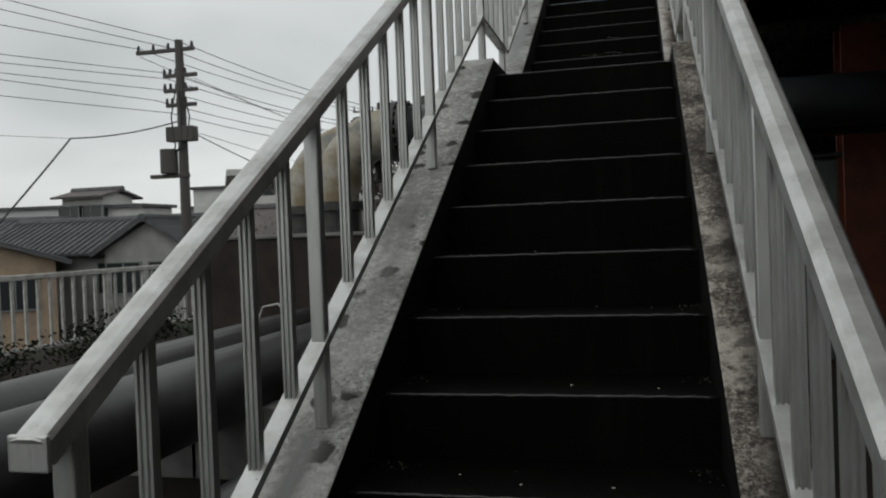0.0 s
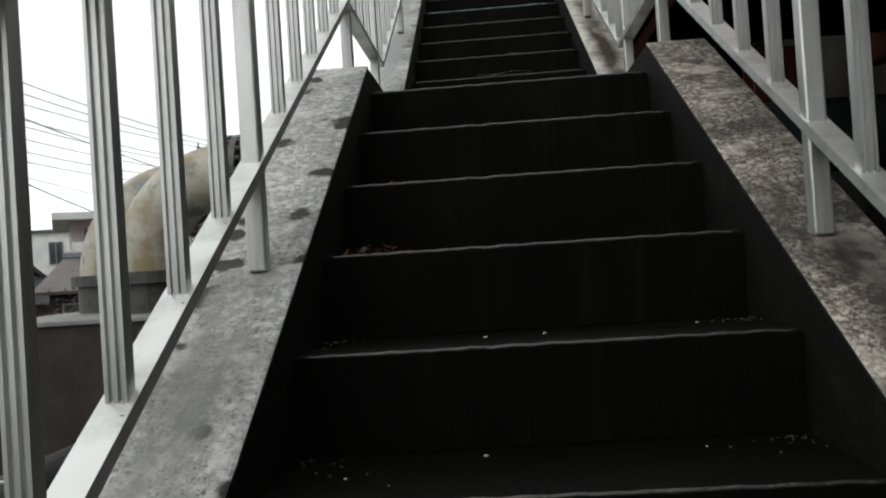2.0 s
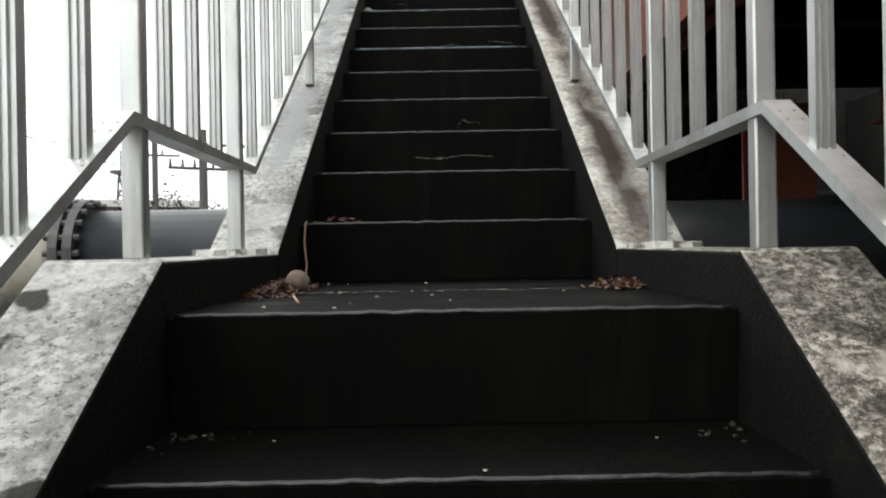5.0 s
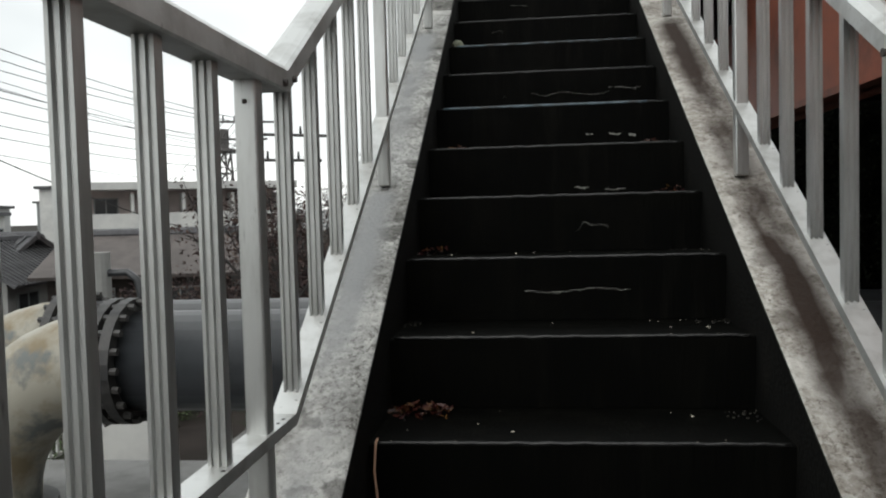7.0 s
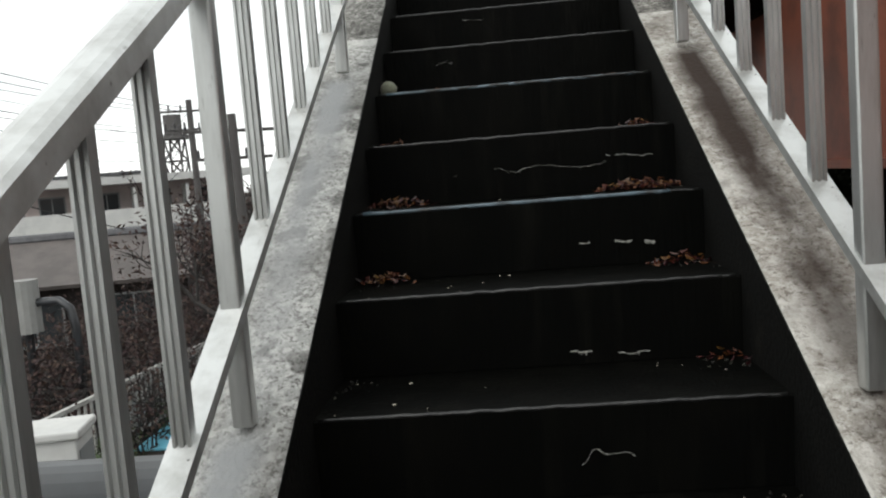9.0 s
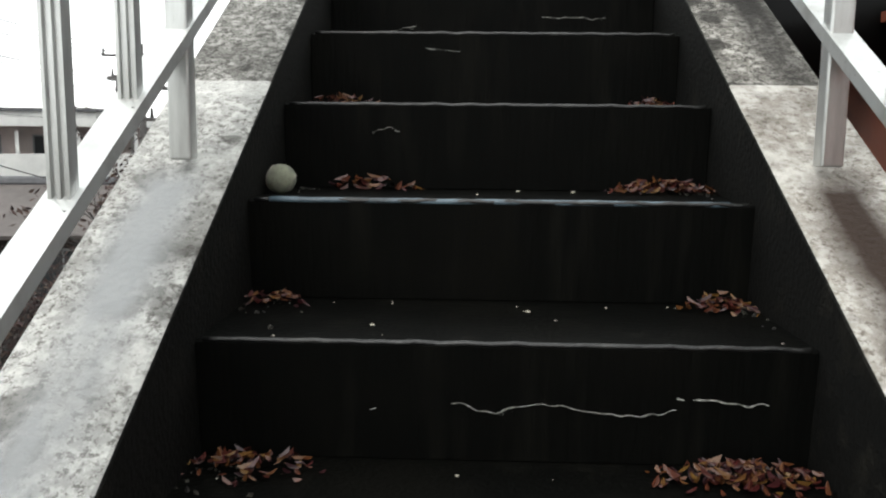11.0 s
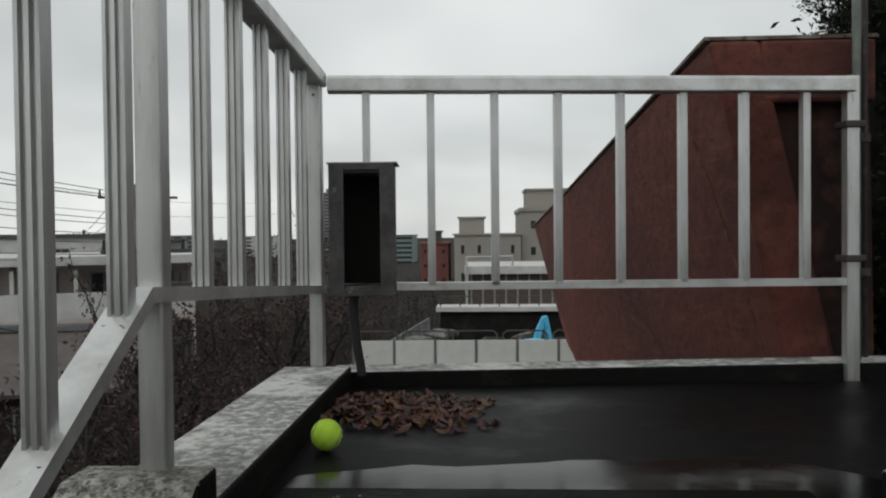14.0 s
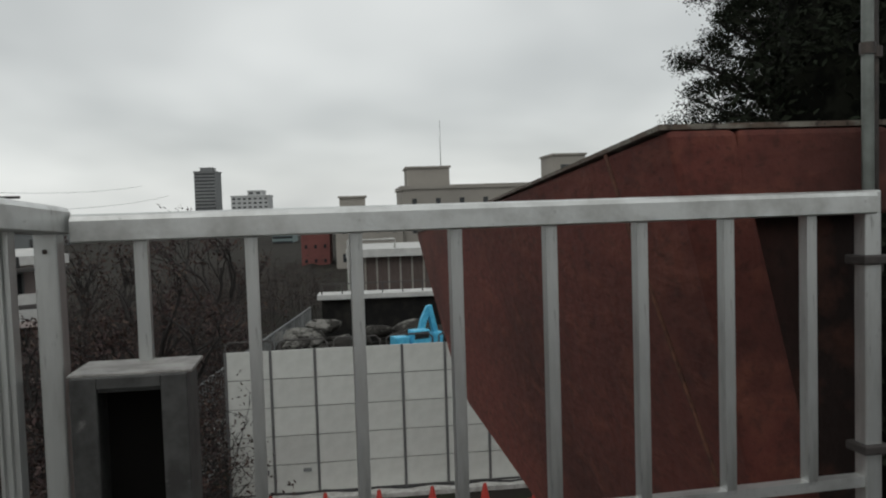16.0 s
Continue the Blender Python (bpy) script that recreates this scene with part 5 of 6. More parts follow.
def utility_pole(x, y, base, top, label, big=True, yaw=0.0):
    root = thing("utility_pole", pose(x, y, base, 0, 0, yaw), label, "utility pole", "utility poles")
    h = top - base
    part("shaft", tube(bmesh.new(), [(0, 0, 0), (0, 0, h)], 0.17 if big else 0.12, 0.11 if big else 0.08, n=14), M["pole"], root)
    e = 0.05 if big else 0.03
    for z, l in ((h - 0.25, 1.3), (h - 0.95, 0.5), (h - 1.35, 0.5), (h - 1.75, 0.45)) if big else ((h - 0.3, 0.9), (h - 0.8, 0.7)):
        arm = part("crossarm", box((-l, -e, z - e), (l * (0.35 if z > h - 0.5 and big else 1), e, z + e), 0.01), M["pole"], root)
        for k in (-0.95, -0.6, -0.25, 0.3):
            part("insulator", tube(bmesh.new(), [(k * l, 0, z + e), (k * l, 0, z + e + 0.08), (k * l, 0, z + e + 0.15)], e, e * 0.6, n=8), M["wire"], arm)
    if big:
        tr = part("transformer", tube(bmesh.new(), [(-0.38, -0.1, h - 3.6), (-0.38, -0.1, h - 2.95)], 0.24, n=16), M["pole"], root)
        part("bracket", box((-0.95, -0.15, h - 3.72), (0.15, 0.05, h - 3.62)), M["pole"], root)
        part("switch_box", box((-0.4, -0.2, h - 2.75), (0.42, 0.1, h - 2.35), 0.02), M["pole"], root)
        for k in (0.1, 0.35, -0.2):
            part("cable_drop", tube(bmesh.new(), [(k * 0.4, -0.15, h - 1.4), (k, -0.2, h - 2.1), (k * 0.6, -0.18, h - 2.9), (-0.3, -0.15, h - 3.1)], 0.02, n=5), M["wire"], root)
    return root


utility_pole(-11.25, 15.5, -2.6, 6.75, "dark concrete utility pole with transformer and crossarms")
utility_pole(-7.9, 22.6, -2.6, 5.85, "distant dark utility pole with crossarms", False, 20)
utility_pole(-4.4, 15.4, -0.3, 4.7, "dark pole with a lamp bracket among bare trees", False, 35)
utility_pole(-22, 48, -2.6, 5.0, "distant dark utility pole with crossarms", False, 10)


def wire(a, b, sag, r=0.009, label="black overhead cable strung between poles"):
    a, b = Vector(a), Vector(b)
    pts = [a.lerp(b, i / 14) - Vector((0, 0, sag * 4 * (i / 14) * (1 - i / 14))) for i in range(15)]
    tagged(part("overhead_wire", tube(bmesh.new(), pts, r, n=4), M["wire"]), label, "wire", "overhead wires")


# eight cables run out from the near pole past the stairs, and on to the next pole
for (x0, z0), (x1, z1) in (((-11.18, 6.69), (-13.34, 7.12)), ((-11.7, 6.62), (-13.82, 7.01)), ((-12.41, 6.6), (-13.84, 6.64)), ((-11.57, 5.88), (-13.88, 5.95)),
                           ((-11.66, 5.74), (-13.89, 5.75)), ((-11.76, 5.44), (-13.9, 5.51)), ((-12.04, 5.18), (-13.91, 5.35)), ((-11.62, 4.81), (-13.93, 4.97))):
    a = Vector((x0, 15.5, z0))
    b = Vector((x1, 12.0, z1))
    far = a + (b - a) * 6
    wire(a, (far.x, far.y, far.z + 0.25), 0.18, 0.011)
    wire(a, (-7.9 + (x0 + 11.25) * 0.5, 22.6, z0 * 0.75 + 0.6), 0.15, 0.011)
    wire((-7.9 + (x0 + 11.25) * 0.5, 22.6, z0 * 0.75 + 0.6), (-22 + (x0 + 11.25), 48, z0 - 1.8), 0.5)
for k, z in ((-1.2, 6.4), (0.4, 5.7), (0.2, 4.3)):
    wire((-11.25 + k, 15.5, z), (-13 + k, 60, z + 0.6), 0.6)
wire((-11.35, 15.5, 4.57), (-12.83, 13.0, 3.93), 0.1, 0.022, "thick black cable drooping from the pole")
wire((-12.83, 13.0, 3.93), (-11.2, 3.0, -2.5), 0.25, 0.022, "thick black cable drooping from the pole")
wire((-12.83, 13.0, 3.93), (-24, -6.0, 4.3), 0.2, 0.007)
wire((-11.25, 15.5, 4.4), (-8.6, 19.5, 2.6), 0.1, 0.015)

# ---- houses and buildings ----


def window(root, x, y, z, w, h, out, parent=None):
    """A framed window on a wall that faces along out (0: -y, 1: +x)."""
    m = pose(x, y, z, 0, 0, 90 if out == 1 else 0)
    f = bmesh.new()
    add_box(f, (-w / 2 - 0.05, -0.06, -0.05), (-w / 2, 0.02, h + 0.05))
    add_box(f, (w / 2, -0.06, -0.05), (w / 2 + 0.05, 0.02, h + 0.05))
    add_box(f, (-w / 2, -0.06, -0.05), (w / 2, 0.02, 0.0))
    add_box(f, (-w / 2, -0.06, h), (w / 2, 0.02, h + 0.05))
    add_box(f, (-0.02, -0.05, 0), (0.02, 0.02, h))
    ob = part("window", f, M["far_grey"], root)
    ob.matrix_local = m
    part("pane", box((-w / 2, -0.02, 0), (w / 2, 0.01, h)), M["pane"], ob)


def house(x, y, base, w, d, eave, ridge, yaw, wall, label, gable_front=False, tiled=True):
    root = thing("house", pose(x, y, base, 0, 0, yaw), label, "house", "houses")
    e, g = eave - base, ridge - base
    if gable_front:
        bm = prism(-d / 2, d / 2, [(-w / 2, 0), (-w / 2, e), (0, g - 0.1), (w / 2, e), (w / 2, 0)])
        bmesh.ops.rotate(bm, verts=bm.verts, matrix=Matrix.Rotation(radians(-90), 3, "Z"))
    else:
        bm = prism(-w / 2, w / 2, [(-d / 2, 0), (-d / 2, e), (0, g - 0.1), (d / 2, e), (d / 2, 0)])
    part("wall", bm, M[wall], root)
    for s in (-1, 1):
        L = w if not gable_front else d
        half = (d if not gable_front else w) / 2
        run = math.hypot(half + 0.35, g - e)
        bm = box((-L / 2 - 0.3, -0.0, 0), (L / 2 + 0.3, run + 0.15, 0.1))
        ang = math.degrees(math.atan2(g - e, half))
        ob = part("roof", bm, M["roof"] if tiled else M["sheet_roof"], root)
        m = pose(0, 0, g - 0.02, 0, 0, 90 if gable_front else 0) @ pose(0, 0, 0, 0, 0, 180 if s < 0 else 0) @ pose(0, 0, 0, -ang, 0, 0)
        ob.matrix_local = m
        row = None
        for i in range(int((L + 0.6) / 0.28) + 1 if tiled else 0):
            q = pose(-L / 2 - 0.3 + i * 0.28, 0, 0)
            if row is None:
                row = part("roof_batten", box((0, 0, 0.101), (0.1, run + 0.15, 0.16), 0.02), M["roof"], ob)
                row.matrix_local = q
            else:
                share("roof_batten", row, ob, q)
    rg = part("ridge", tube(bmesh.new(), [(-(w if not gable_front else d) / 2 - 0.32, 0, g + 0.08), ((w if not gable_front else d) / 2 + 0.32, 0, g + 0.08)], 0.16, n=8), M["roof"], root)
    if gable_front:
        rg.rotation_euler = (0, 0, radians(90))
    for k in (-0.28, 0.22):
        window(root, k * w, -d / 2 - 0.01, e - 1.6, 1.3, 1.1, 0)
        window(root, w / 2 + 0.01, k * d, e - 1.6, 1.2, 1.1, 1)
    return root


house(-20.6, 25.4, -2.6, 7.6, 6.4, 1.1, 2.25, 8, "plaster", "low grey house with a dark tiled gable roof")
house(-17.1, 24.6, -2.6, 3.3, 5.2, 1.1, 2.15, 6, "plaster", "grey plastered house with a dark tiled gable", True)
house(-21.5, 19.4, -2.6, 4.4, 4.4, 0.85, 1.6, 40, "plaster_tan", "tan plastered house with a tiled roof", True)
house(-28, 30, -2.6, 9, 7, 1.6, 2.6, 20, "plaster_white", "pale house with a dark tiled roof")
house(-10.4, 22.4, -2.6, 4.8, 4.6, 1.45, 2.3, 10, "brown", "low dark house with a broad brown sheet-metal roof", False, False)


def flat_house(x, y, base, w, d, top, yaw, mat, label):
    root = thing("house", pose(x, y, base, 0, 0, yaw), label, "house", "houses")
    part("wall", box((-w / 2, -d / 2, 0), (w / 2, d / 2, top - base)), M[mat], root)
    part("roof", box((-w / 2 - 0.2, -d / 2 - 0.2, top - base + 0.002), (w / 2 + 0.2, d / 2 + 0.2, top - base + 0.16)), M["roof"], root)
    for k in (-0.25, 0.25):
        window(root, k * w, -d / 2 - 0.01, top - base - 1.8, 0.7, 1.2, 0)
        window(root, w / 2 + 0.01, k * d, top - base - 1.8, 0.8, 1.2, 1)


house(-25.85, 31.6, -2.6, 2.3, 2.4, 3.75, 4.02, 0, "plaster_white", "narrow off-white two-storey house with a pitched roof", False, False)
flat_house(-23.7, 32.0, -2.6, 1.9, 2.6, 3.1, 0, "plaster_white", "low off-white house annex")
flat_house(-23, 45, -2.6, 8, 5, 4.6, 10, "plaster_white", "pale distant house with dark windows")
flat_house(-34, 40, -2.6, 10, 6, 3.6, 10, "far_white", "pale distant house with dark windows")
flat_house(-30, 62, -2.6, 14, 8, 4.2, 0, "far_grey", "grey distant block with dark windows")


def apartment(x, y, base, w, d, top, yaw, label, floors=3):
    root = thing("apartment_building", pose(x, y, base, 0, 0, yaw), label, "building", "apartment blocks")
    h = top - base
    fh = h / floors
    part("wall", box((-w / 2, -d / 2, 0), (w / 2, d / 2, h)), M["plaster_pink"], root)
    part("roof", box((-w / 2 - 0.6, -d / 2 - 1.3, h + 0.002), (w / 2 + 0.6, d / 2 + 0.4, h + 0.25)), M["plaster_white"], root)
    n = max(2, int(w / 1.6))
    for f in range(floors):
        b = part("balcony", box((-w / 2, -d / 2 - 1.25, f * fh - 0.12), (w / 2, -d / 2 - 0.002, f * fh + 0.05)), M["plaster_pink"], root)
        part("parapet", box((-w / 2, -d / 2 - 1.25, f * fh + 0.052), (w / 2, -d / 2 - 1.15, f * fh + 0.5 * fh)), M["plaster_white" if f >= floors - 1 else "sheet_roof"], b)
        for i in range(n):
            xx = -w / 2 + (i + 0.5) * w / n
            window(root, xx, -d / 2 - 0.01, f * fh + 0.5, 0.7, fh - 0.8, 0)
            part("divider", box((xx + w / n / 2 - 0.05, -d / 2 - 1.1, f * fh + 0.06), (xx + w / n / 2 + 0.05, -d / 2 - 0.02, (f + 1) * fh - 0.13)), M["plaster_white"], b)


apartment(-13.2, 29.6, -2.6, 6.6, 5, 3.8, 29, "pale apartment block with pinkish walls and long balconies", 4)


def tank_tower(x, y, base, top):
    root = thing("water_tank_tower", (x, y, base), "dark water tank on a lattice steel tower", "water tower")
    h = top - base
    part("tank", tube(bmesh.new(), [(0, 0, h - 0.85), (0, 0, h)], 0.36, n=16), M["pole"], root)
    a = 0.46
    for sx in (-1, 1):
        for sy in (-1, 1):
            part("leg", tube(bmesh.new(), [(sx * a * 1.6, sy * a * 1.6, 0), (sx * a * 0.7, sy * a * 0.7, h - 1.0)], 0.05, n=6), M["pole"], root)
    n = 9
    bm = bmesh.new()
    for i in range(n):
        z0, z1 = (h - 1) * i / n, (h - 1) * (i + 1) / n
        k0, k1 = a * (1.6 - 0.9 * i / n), a * (1.6 - 0.9 * (i + 1) / n)
        for (p, q) in (((-1, -1), (1, -1)), ((1, -1), (1, 1)), ((1, 1), (-1, 1)), ((-1, 1), (-1, -1))):
            tube(bm, [(p[0] * k0, p[1] * k0, z0), (q[0] * k1, q[1] * k1, z1)], 0.045, n=4)
            tube(bm, [(p[0] * k1, p[1] * k1, z1), (q[0] * k1, q[1] * k1, z1)], 0.045, n=4)
    part("bracing", bm, M["pole"], root)
    part("platform", box((-0.6, -0.6, h - 1.0), (0.6, 0.6, h - 0.852)), M["pole"], root)


tank_tower(-13.0, 34, -2.6, 6.6)


def block(name, x0, x1, y, d, base, top, mat, label, cols=0, rows=0, wh=0.5, category="building", strip=False, ww=0.28):
    root = thing(name, ((x0 + x1) / 2, y, base), label, category, "far buildings")
    w, h = x1 - x0, top - base
    part("wall", box((-w / 2, 0, 0), (w / 2, d, h)), M[mat], root)
    part("roof", box((-w / 2 - 0.2, -0.2, h + 0.002), (w / 2 + 0.2, d + 0.2, h + 0.5 if h > 8 else h + 0.25)), M[mat], root)
    if cols:
        pw, ph = w / cols, h / rows
        first = None
        for r in range(rows):
            for c in range(cols):
                m = pose(-w / 2 + (c + 0.5) * pw, -0.06, (r + 0.5) * ph)
                if first is None:
                    first = part("window", box((-pw * (0.48 if strip else ww), 0, -ph * wh / 2), (pw * (0.48 if strip else ww), 0.05, ph * wh / 2)), M["pane"], root)
                    first.matrix_local = m
                else:
                    share("window", first, root, m)
    return root


B0 = -3.0
block("tower_block", -65.6, -57.6, 330, 14, B0, 20.9, "far_grey", "tall round-shouldered grey tower block", 1, 18, 0.4, strip=True)
block("plant_room", -63.6, -59.0, 332, 8, 21.402, 22.6, "far_grey", "plant room on the tall tower roof")
block("apartment_tower", -47.0, -34, 300, 14, B0, 10.4, "far_white", "pale stepped apartment tower", 7, 9, 0.4)
block("apartment_tower", -41.5, -36.5, 302, 12, 10.902, 12.4, "far_white", "pale top storeys of an apartment tower", 2, 1)
block("office_block", -21.8, -17, 200, 14, B0, 4.0, "far_teal", "green-grey office block with strip windows", 1, 6, 0.45, strip=True)
block("office_block", -80, -66, 260, 14, B0, 4.0, "far_white", "pale distant office block", 4, 6)
block("office_block", -100, -84, 240, 14, B0, 4.4, "far_grey", "grey distant office block", 4, 6)
block("brick_building", -8.6, -4.7, 118, 10, B0, 3.0, "far_red", "brick-red building with a water tank", 3, 3, 0.25, ww=0.14)
block("roof_tank", -7.2, -5.8, 120, 2, 3.26, 4.7, "pole", "dark water tank on the red roof", category="water tank")
block("civic_building", 5.2, 30.0, 110, 20, B0, 7.3, "far_beige", "broad beige concrete civic building with small windows", 8, 3, 0.3, ww=0.1)
block("civic_wing", -3.5, 5.1, 109, 20, B0, 4.25, "far_beige", "lower wing of the beige civic building with small windows", 4, 2, 0.3, ww=0.1)
block("civic_tower", 6.0, 11.6, 112, 8, 7.802, 10.1, "far_beige", "beige plant tower on the civic building roof")
block("civic_tower", 25.9, 30.3, 113, 8, 7.802, 11.4, "far_beige", "beige plant tower on the civic building roof", 1, 1, 0.3)
block("civic_tower", -3.0, 0.4, 113, 8, 4.504, 6.5, "far_beige", "beige plant tower on the low wing roof")
tm = thing("antenna_mast", (10.6, 113, 10.1), "thin antenna mast on the civic building", "antenna")
part("mast", tube(bmesh.new(), [(0, 0, 0.24), (0, 0, 6.4)], 0.05, 0.02, n=5), M["wire"], tm)


def hall():
    root = thing("low_hall", (2.0, 60, -2.85), "low timber-clad hall with a white roof edge and frame", "building", "far buildings")
    part("wall", box((-2.7, 0, 0), (6.5, 8, 4.6)), M["wood"], root)
    part("roof", box((-3.0, -0.6, 4.602), (6.8, 8.4, 5.15), 0.02), M["plaster_white"], root)
    for i in range(12):
        part("post", box((-2.6 + i * 0.8, -0.12, 0), (-2.48 + i * 0.8, -0.002, 4.6)), M["far_beige"], root)
    bm = bmesh.new()
    tube(bm, [(-2.85, -0.8, 0), (-2.85, -0.8, 5.8), (0.3, -0.8, 5.8), (0.3, -0.8, 5.2)], 0.09, n=8)
    part("frame", bm, M["white_paint"], root)
    return root


hall()
tb = thing("terrace_wall", (4.0, 45, -1.6), "pale terrace slab edge with thin rail over near-black wall", "wall")
# near-black wall stands in for the dark gap below the slab edge
part("wall", box((-5.9, 0, 0), (14, 1.2, 2.2)), M["under"], tb)
part("slab_edge", box((-6.1, -0.3, 2.202), (14.2, 1.3, 2.45), 0.02), M["plaster_white"], tb)
for i in range(20):
    part("rail_post", box((-5.9 + i, -0.15, 2.452), (-5.84 + i, -0.09, 2.95)), M["pole"], tb)
part("rail", box((-5.9, -0.16, 2.952), (14, -0.1, 3.0)), M["pole"], tb)


def hoarding():
    """White site hoarding: framed panels in a row, on a low ledge."""
    root = thing("site_hoarding", pose(-2.25, 19.6, -0.36, 0, 0, 1.5), "tall pale grey panel hoarding round a building site", "hoarding")
    h, pw = 2.84, 0.82
    first = None
    for i in range(16):
        for j in range(5):
            m = pose(i * pw + pw / 2, 0, 0.12 + j * 0.545)
            if first is None:
                first = part("panel", box((-pw / 2 + 0.012, -0.02, 0.008), (pw / 2 - 0.012, 0.01, 0.537), 0.004), M["hoard"], root)
                first.matrix_local = m
            else:
                share("panel", first, root, m)
        part("stud", box((i * pw - 0.025, -0.035, 0), (i * pw + 0.025, -0.0215, h)), M["hoard_gap"], root)
    part("backing", box((0, 0.012, 0), (16 * pw, 0.04, h - 0.02)), M["hoard_gap"], root)
    part("ledge", box((-0.1, -0.35, -0.02), (16 * pw, -0.04, 0.1), 0.01), M["white_paint"], root)
    bm = bmesh.new()
    for i in range(13):
        x = i * 1.0
        tube(bm, [(x, 0.02, h - 0.02), (x, 0.02, h + 0.12), (x + 0.08, 0.02, h + 0.18), (x + 0.8, 0.02, h + 0.18), (x + 0.88, 0.02, h + 0.1), (x + 0.88, 0.02, h - 0.02)], 0.018, n=5)
    part("guard_hoop", bm, M["pole"], root)
    part("plate", box((0.55, -0.04, 0.5), (0.72, -0.022, 0.58)), M["hoard_gap"], root)
    part("plate", box((1.35, -0.04, 0.52), (1.5, -0.022, 0.58)), M["far_grey"], root)


hoarding()
cone0 = None
for i in range(8):
    at = (-1.4 + i * 0.95, 18.6, -0.35)
    if cone0 is None:
        cone0 = thing("traffic_cone", at, "red plastic traffic cone before the hoarding", "cone", "traffic cones")
        part("body", tube(bmesh.new(), [(0, 0, 0.02), (0, 0, 0.42)], 0.11, 0.028, n=14), M["cone"], cone0)
        part("base", box((-0.17, -0.17, 0), (0.17, 0.17, 0.03), 0.006), M["cone"], cone0)
    else:
        copy_thing(cone0, Matrix.Translation(at))
ch = thing("cone_bar", (-1.4, 18.6, 0.12), "black and red chain strung between the cones", "chain")
part("links", tube(bmesh.new(), [(i * 0.475, 0, -0.04 * (i % 2)) for i in range(15)], 0.02, n=5), M["wire"], ch)


def excavator():
    root = thing("excavator", pose(1.85, 32.5, lie(1.85, 32.5), 0, 0, 20), "bright blue tracked excavator behind the hoarding", "excavator")
    root.scale = (0.78, 0.78, 0.85)
    k = 0.8
    for s in (-1, 1):
        bm = box((-1.2 * k, s * 0.75 * k - 0.22, 0), (1.2 * k, s * 0.75 * k + 0.22, 0.6), 0.18)
        part("track", bm, M["bolt"], root)
    bm = bmesh.new()
    add_box(bm, (-1.2 * k, -0.85 * k, 0.62), (0.9 * k, 0.85 * k, 1.3), 0.08)
    add_box(bm, (-1.2 * k, -0.8 * k, 1.3), (-0.4 * k, 0.2 * k, 1.75), 0.06)
    part("house", bm, M["blue"], root)
    cabp = part("cab", box((-0.2 * k, -0.8 * k, 1.302), (0.85 * k, 0.0, 1.95), 0.06), M["blue"], root)
    part("window", box((-0.1 * k, -0.82 * k, 1.6), (0.75 * k, -0.805 * k, 1.88)), M["pane"], cabp)
    bm = bmesh.new()
    sweep(bm, [(0.6 * k, 0.4, 1.2), (1.0 * k, 0.4, 2.2), (1.4 * k, 0.4, 2.75)], [(-0.1, -0.14), (-0.1, 0.14), (0.1, 0.14), (0.1, -0.14)])
    part("boom", bm, M["blue"], root)
    bm = bmesh.new()
    sweep(bm, [(1.35 * k, 0.4, 2.8), (1.75 * k, 0.4, 1.5)], [(-0.11, -0.16), (-0.11, 0.16), (0.11, 0.16), (0.11, -0.16)])
    part("stick", bm, M["blue"], root)
    part("bucket", box((1.5 * k, 0.15, 1.1), (2.1 * k, 0.65, 1.7), 0.08), M["blue"], root)
    bm = bmesh.new()
    tube(bm, [(0.75 * k, 0.4, 1.4), (1.15 * k, 0.4, 2.2)], 0.05, n=8)
    part("ram", bm, M["bolt"], root)


excavator()
mound = bmesh.new()
for i in range(60):
    q = bmesh.ops.create_icosphere(mound, subdivisions=2, radius=RNG.uniform(0.3, 0.9))
    bmesh.ops.transform(mound, matrix=Matrix.Translation((RNG.uniform(-4.5, 9), RNG.uniform(34, 40), lie(0, 37) + RNG.uniform(0.2, 1.25))) @ Matrix.Diagonal((1.3, 1, 0.55, 1)), verts=q["verts"])
for v in mound.verts:
    v.co += Vector(noise.noise_vector(v.co * 1.7)) * 0.18
tagged(part("rubble_heap", mound, M["rubble"]), "heaps of dark earth and rubble on the building site", "rubble", kind="stuff")
fence((-4.6, 24), (-2.4, 44), 1.0, 0.25, "pale mesh fence along the path beside the site", -0.6, "far_grey")
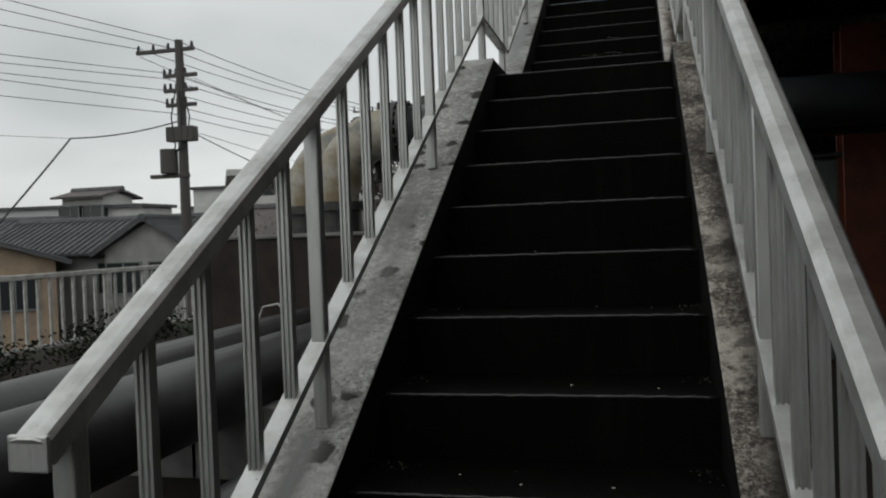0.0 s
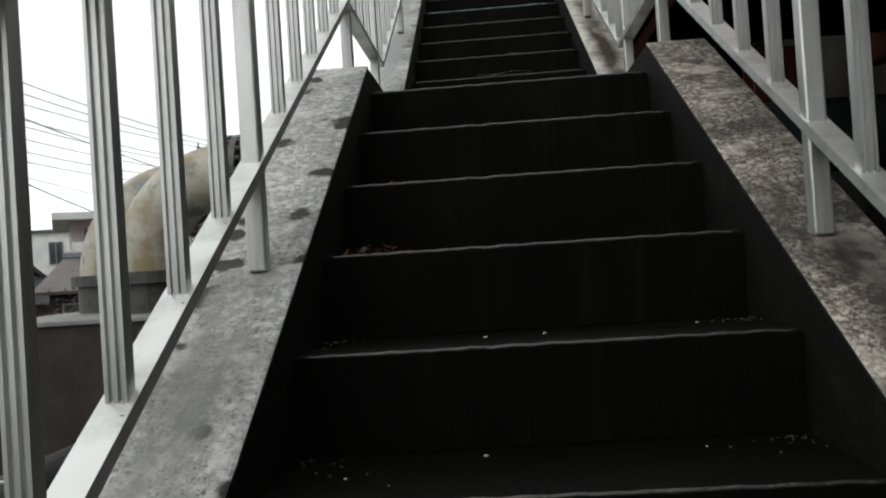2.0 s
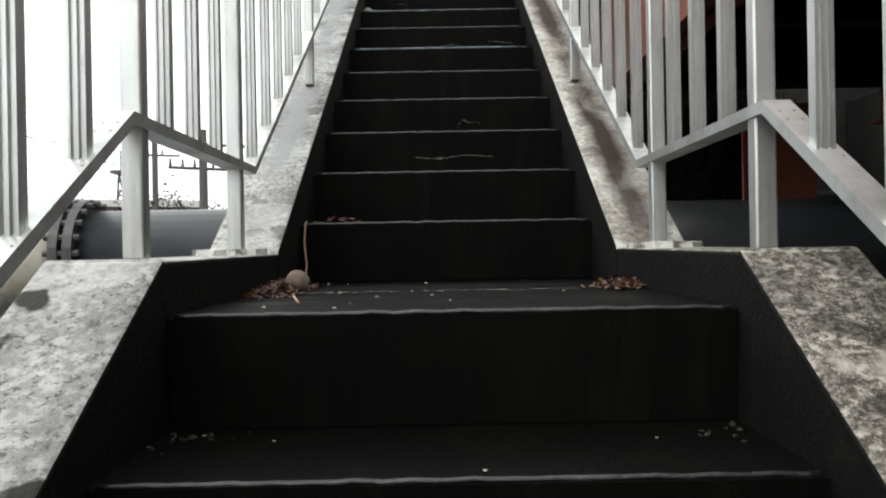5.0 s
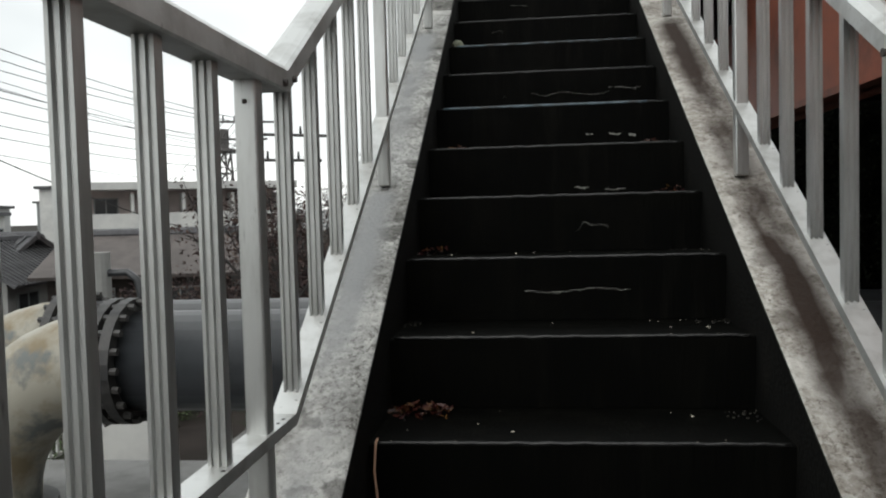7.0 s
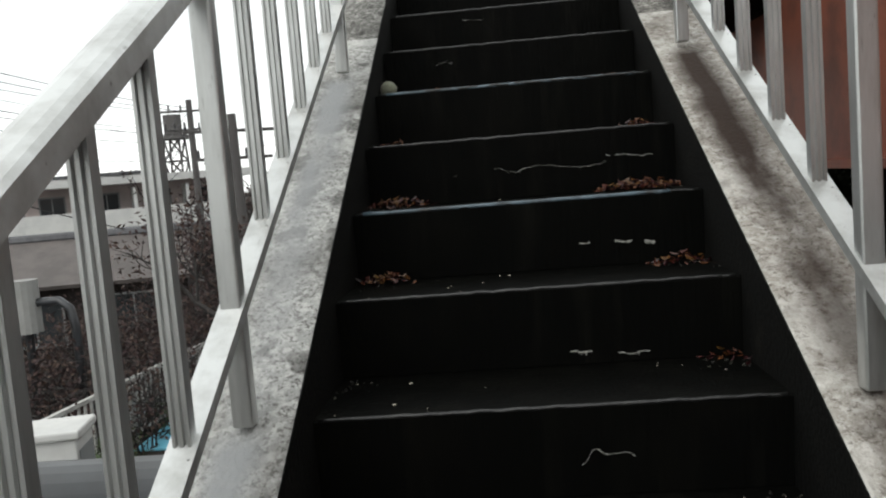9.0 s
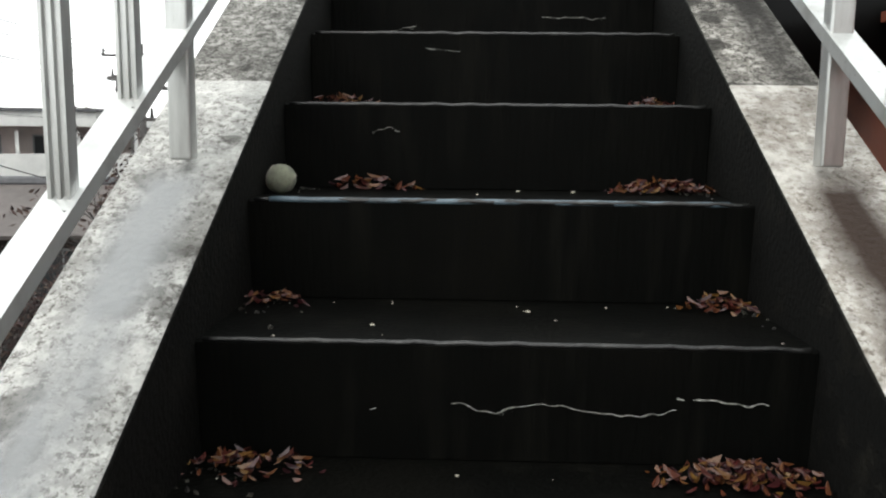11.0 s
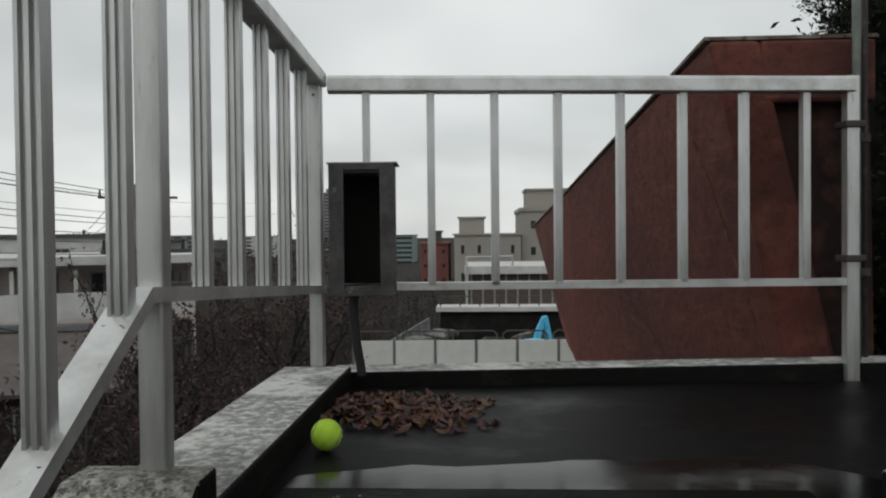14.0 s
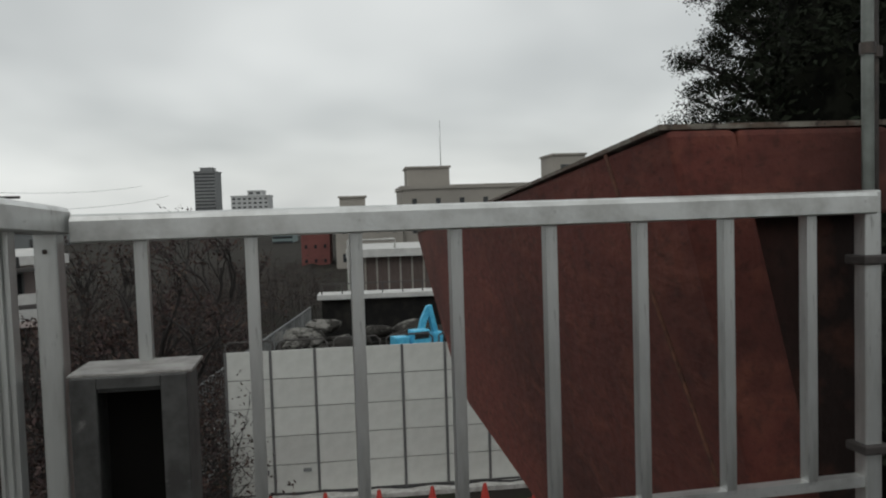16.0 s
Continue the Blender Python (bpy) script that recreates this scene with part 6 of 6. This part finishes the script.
tagged(part("path", box((-4.4, 15.5, -0.36), (-2.9, 26, -0.335)), M["slab"]), "pale path beside the building site", "path", kind="structure")


def thicket(x, y, z, rx, ry, rz, n, seed, label):
    """A stand of winter scrub: many thin stems and dry leaves."""
    rng = random.Random(seed)
    root = thing("thicket", (x, y, z), label, "thicket", "winter scrub")
    st, lf = bmesh.new(), bmesh.new()
    for _ in range(n):
        p = Vector((rng.uniform(-rx, rx), rng.uniform(-ry, ry), -0.1))
        h = rz * rng.uniform(0.5, 1.0)
        q = p + Vector((rng.gauss(0, 0.55), rng.gauss(0, 0.55), h))
        tube(st, [p, p.lerp(q, 0.5) + Vector((rng.gauss(0, 0.1), 0, 0)), q], 0.018, 0.005, n=4)
        for _ in range(6):
            s = p.lerp(q, rng.uniform(0.3, 1.0))
            e = s + Vector((rng.gauss(0, 0.5), rng.gauss(0, 0.5), rng.uniform(-0.05, 0.5)))
            tube(st, [s, s.lerp(e, 0.5) + Vector((rng.gauss(0, 0.07), rng.gauss(0, 0.07), 0.04)), e], 0.009, 0.003, n=3)
            leaf_cloud(lf, rng, e, 0.35, 10, 0.042)
    part("stalk", st, M["bark"], root)
    part("foliage", lf, M["leaf_red"], root)


TH = "tangled brown winter scrub below the footbridge"
thicket(-4.0, 20, -0.5, 1.6, 3.0, 2.4, 220, 61, TH)
thicket(-7.5, 23, -1.0, 2.2, 3.5, 2.5, 200, 62, TH)
thicket(-6.5, 31, -1.2, 2.5, 4, 3.2, 220, 63, TH)
thicket(-10.5, 30, -2.6, 2.5, 4, 3.6, 200, 64, TH)
thicket(-8.5, 40, -2.4, 4, 5, 3.7, 240, 65, TH)
thicket(-14, 52, -2.6, 6, 5, 4.2, 260, 66, TH)
thicket(-8, 62, -2.6, 6, 6, 4.3, 260, 67, TH)
thicket(-6.2, 15.5, -0.5, 1.2, 2.2, 2.0, 120, 68, TH)
thicket(-4.1, 16.8, -0.4, 1.0, 2.2, 2.5, 240, 69, TH)
thicket(-5.6, 12.5, -0.2, 1.2, 2.0, 1.6, 160, 70, TH)
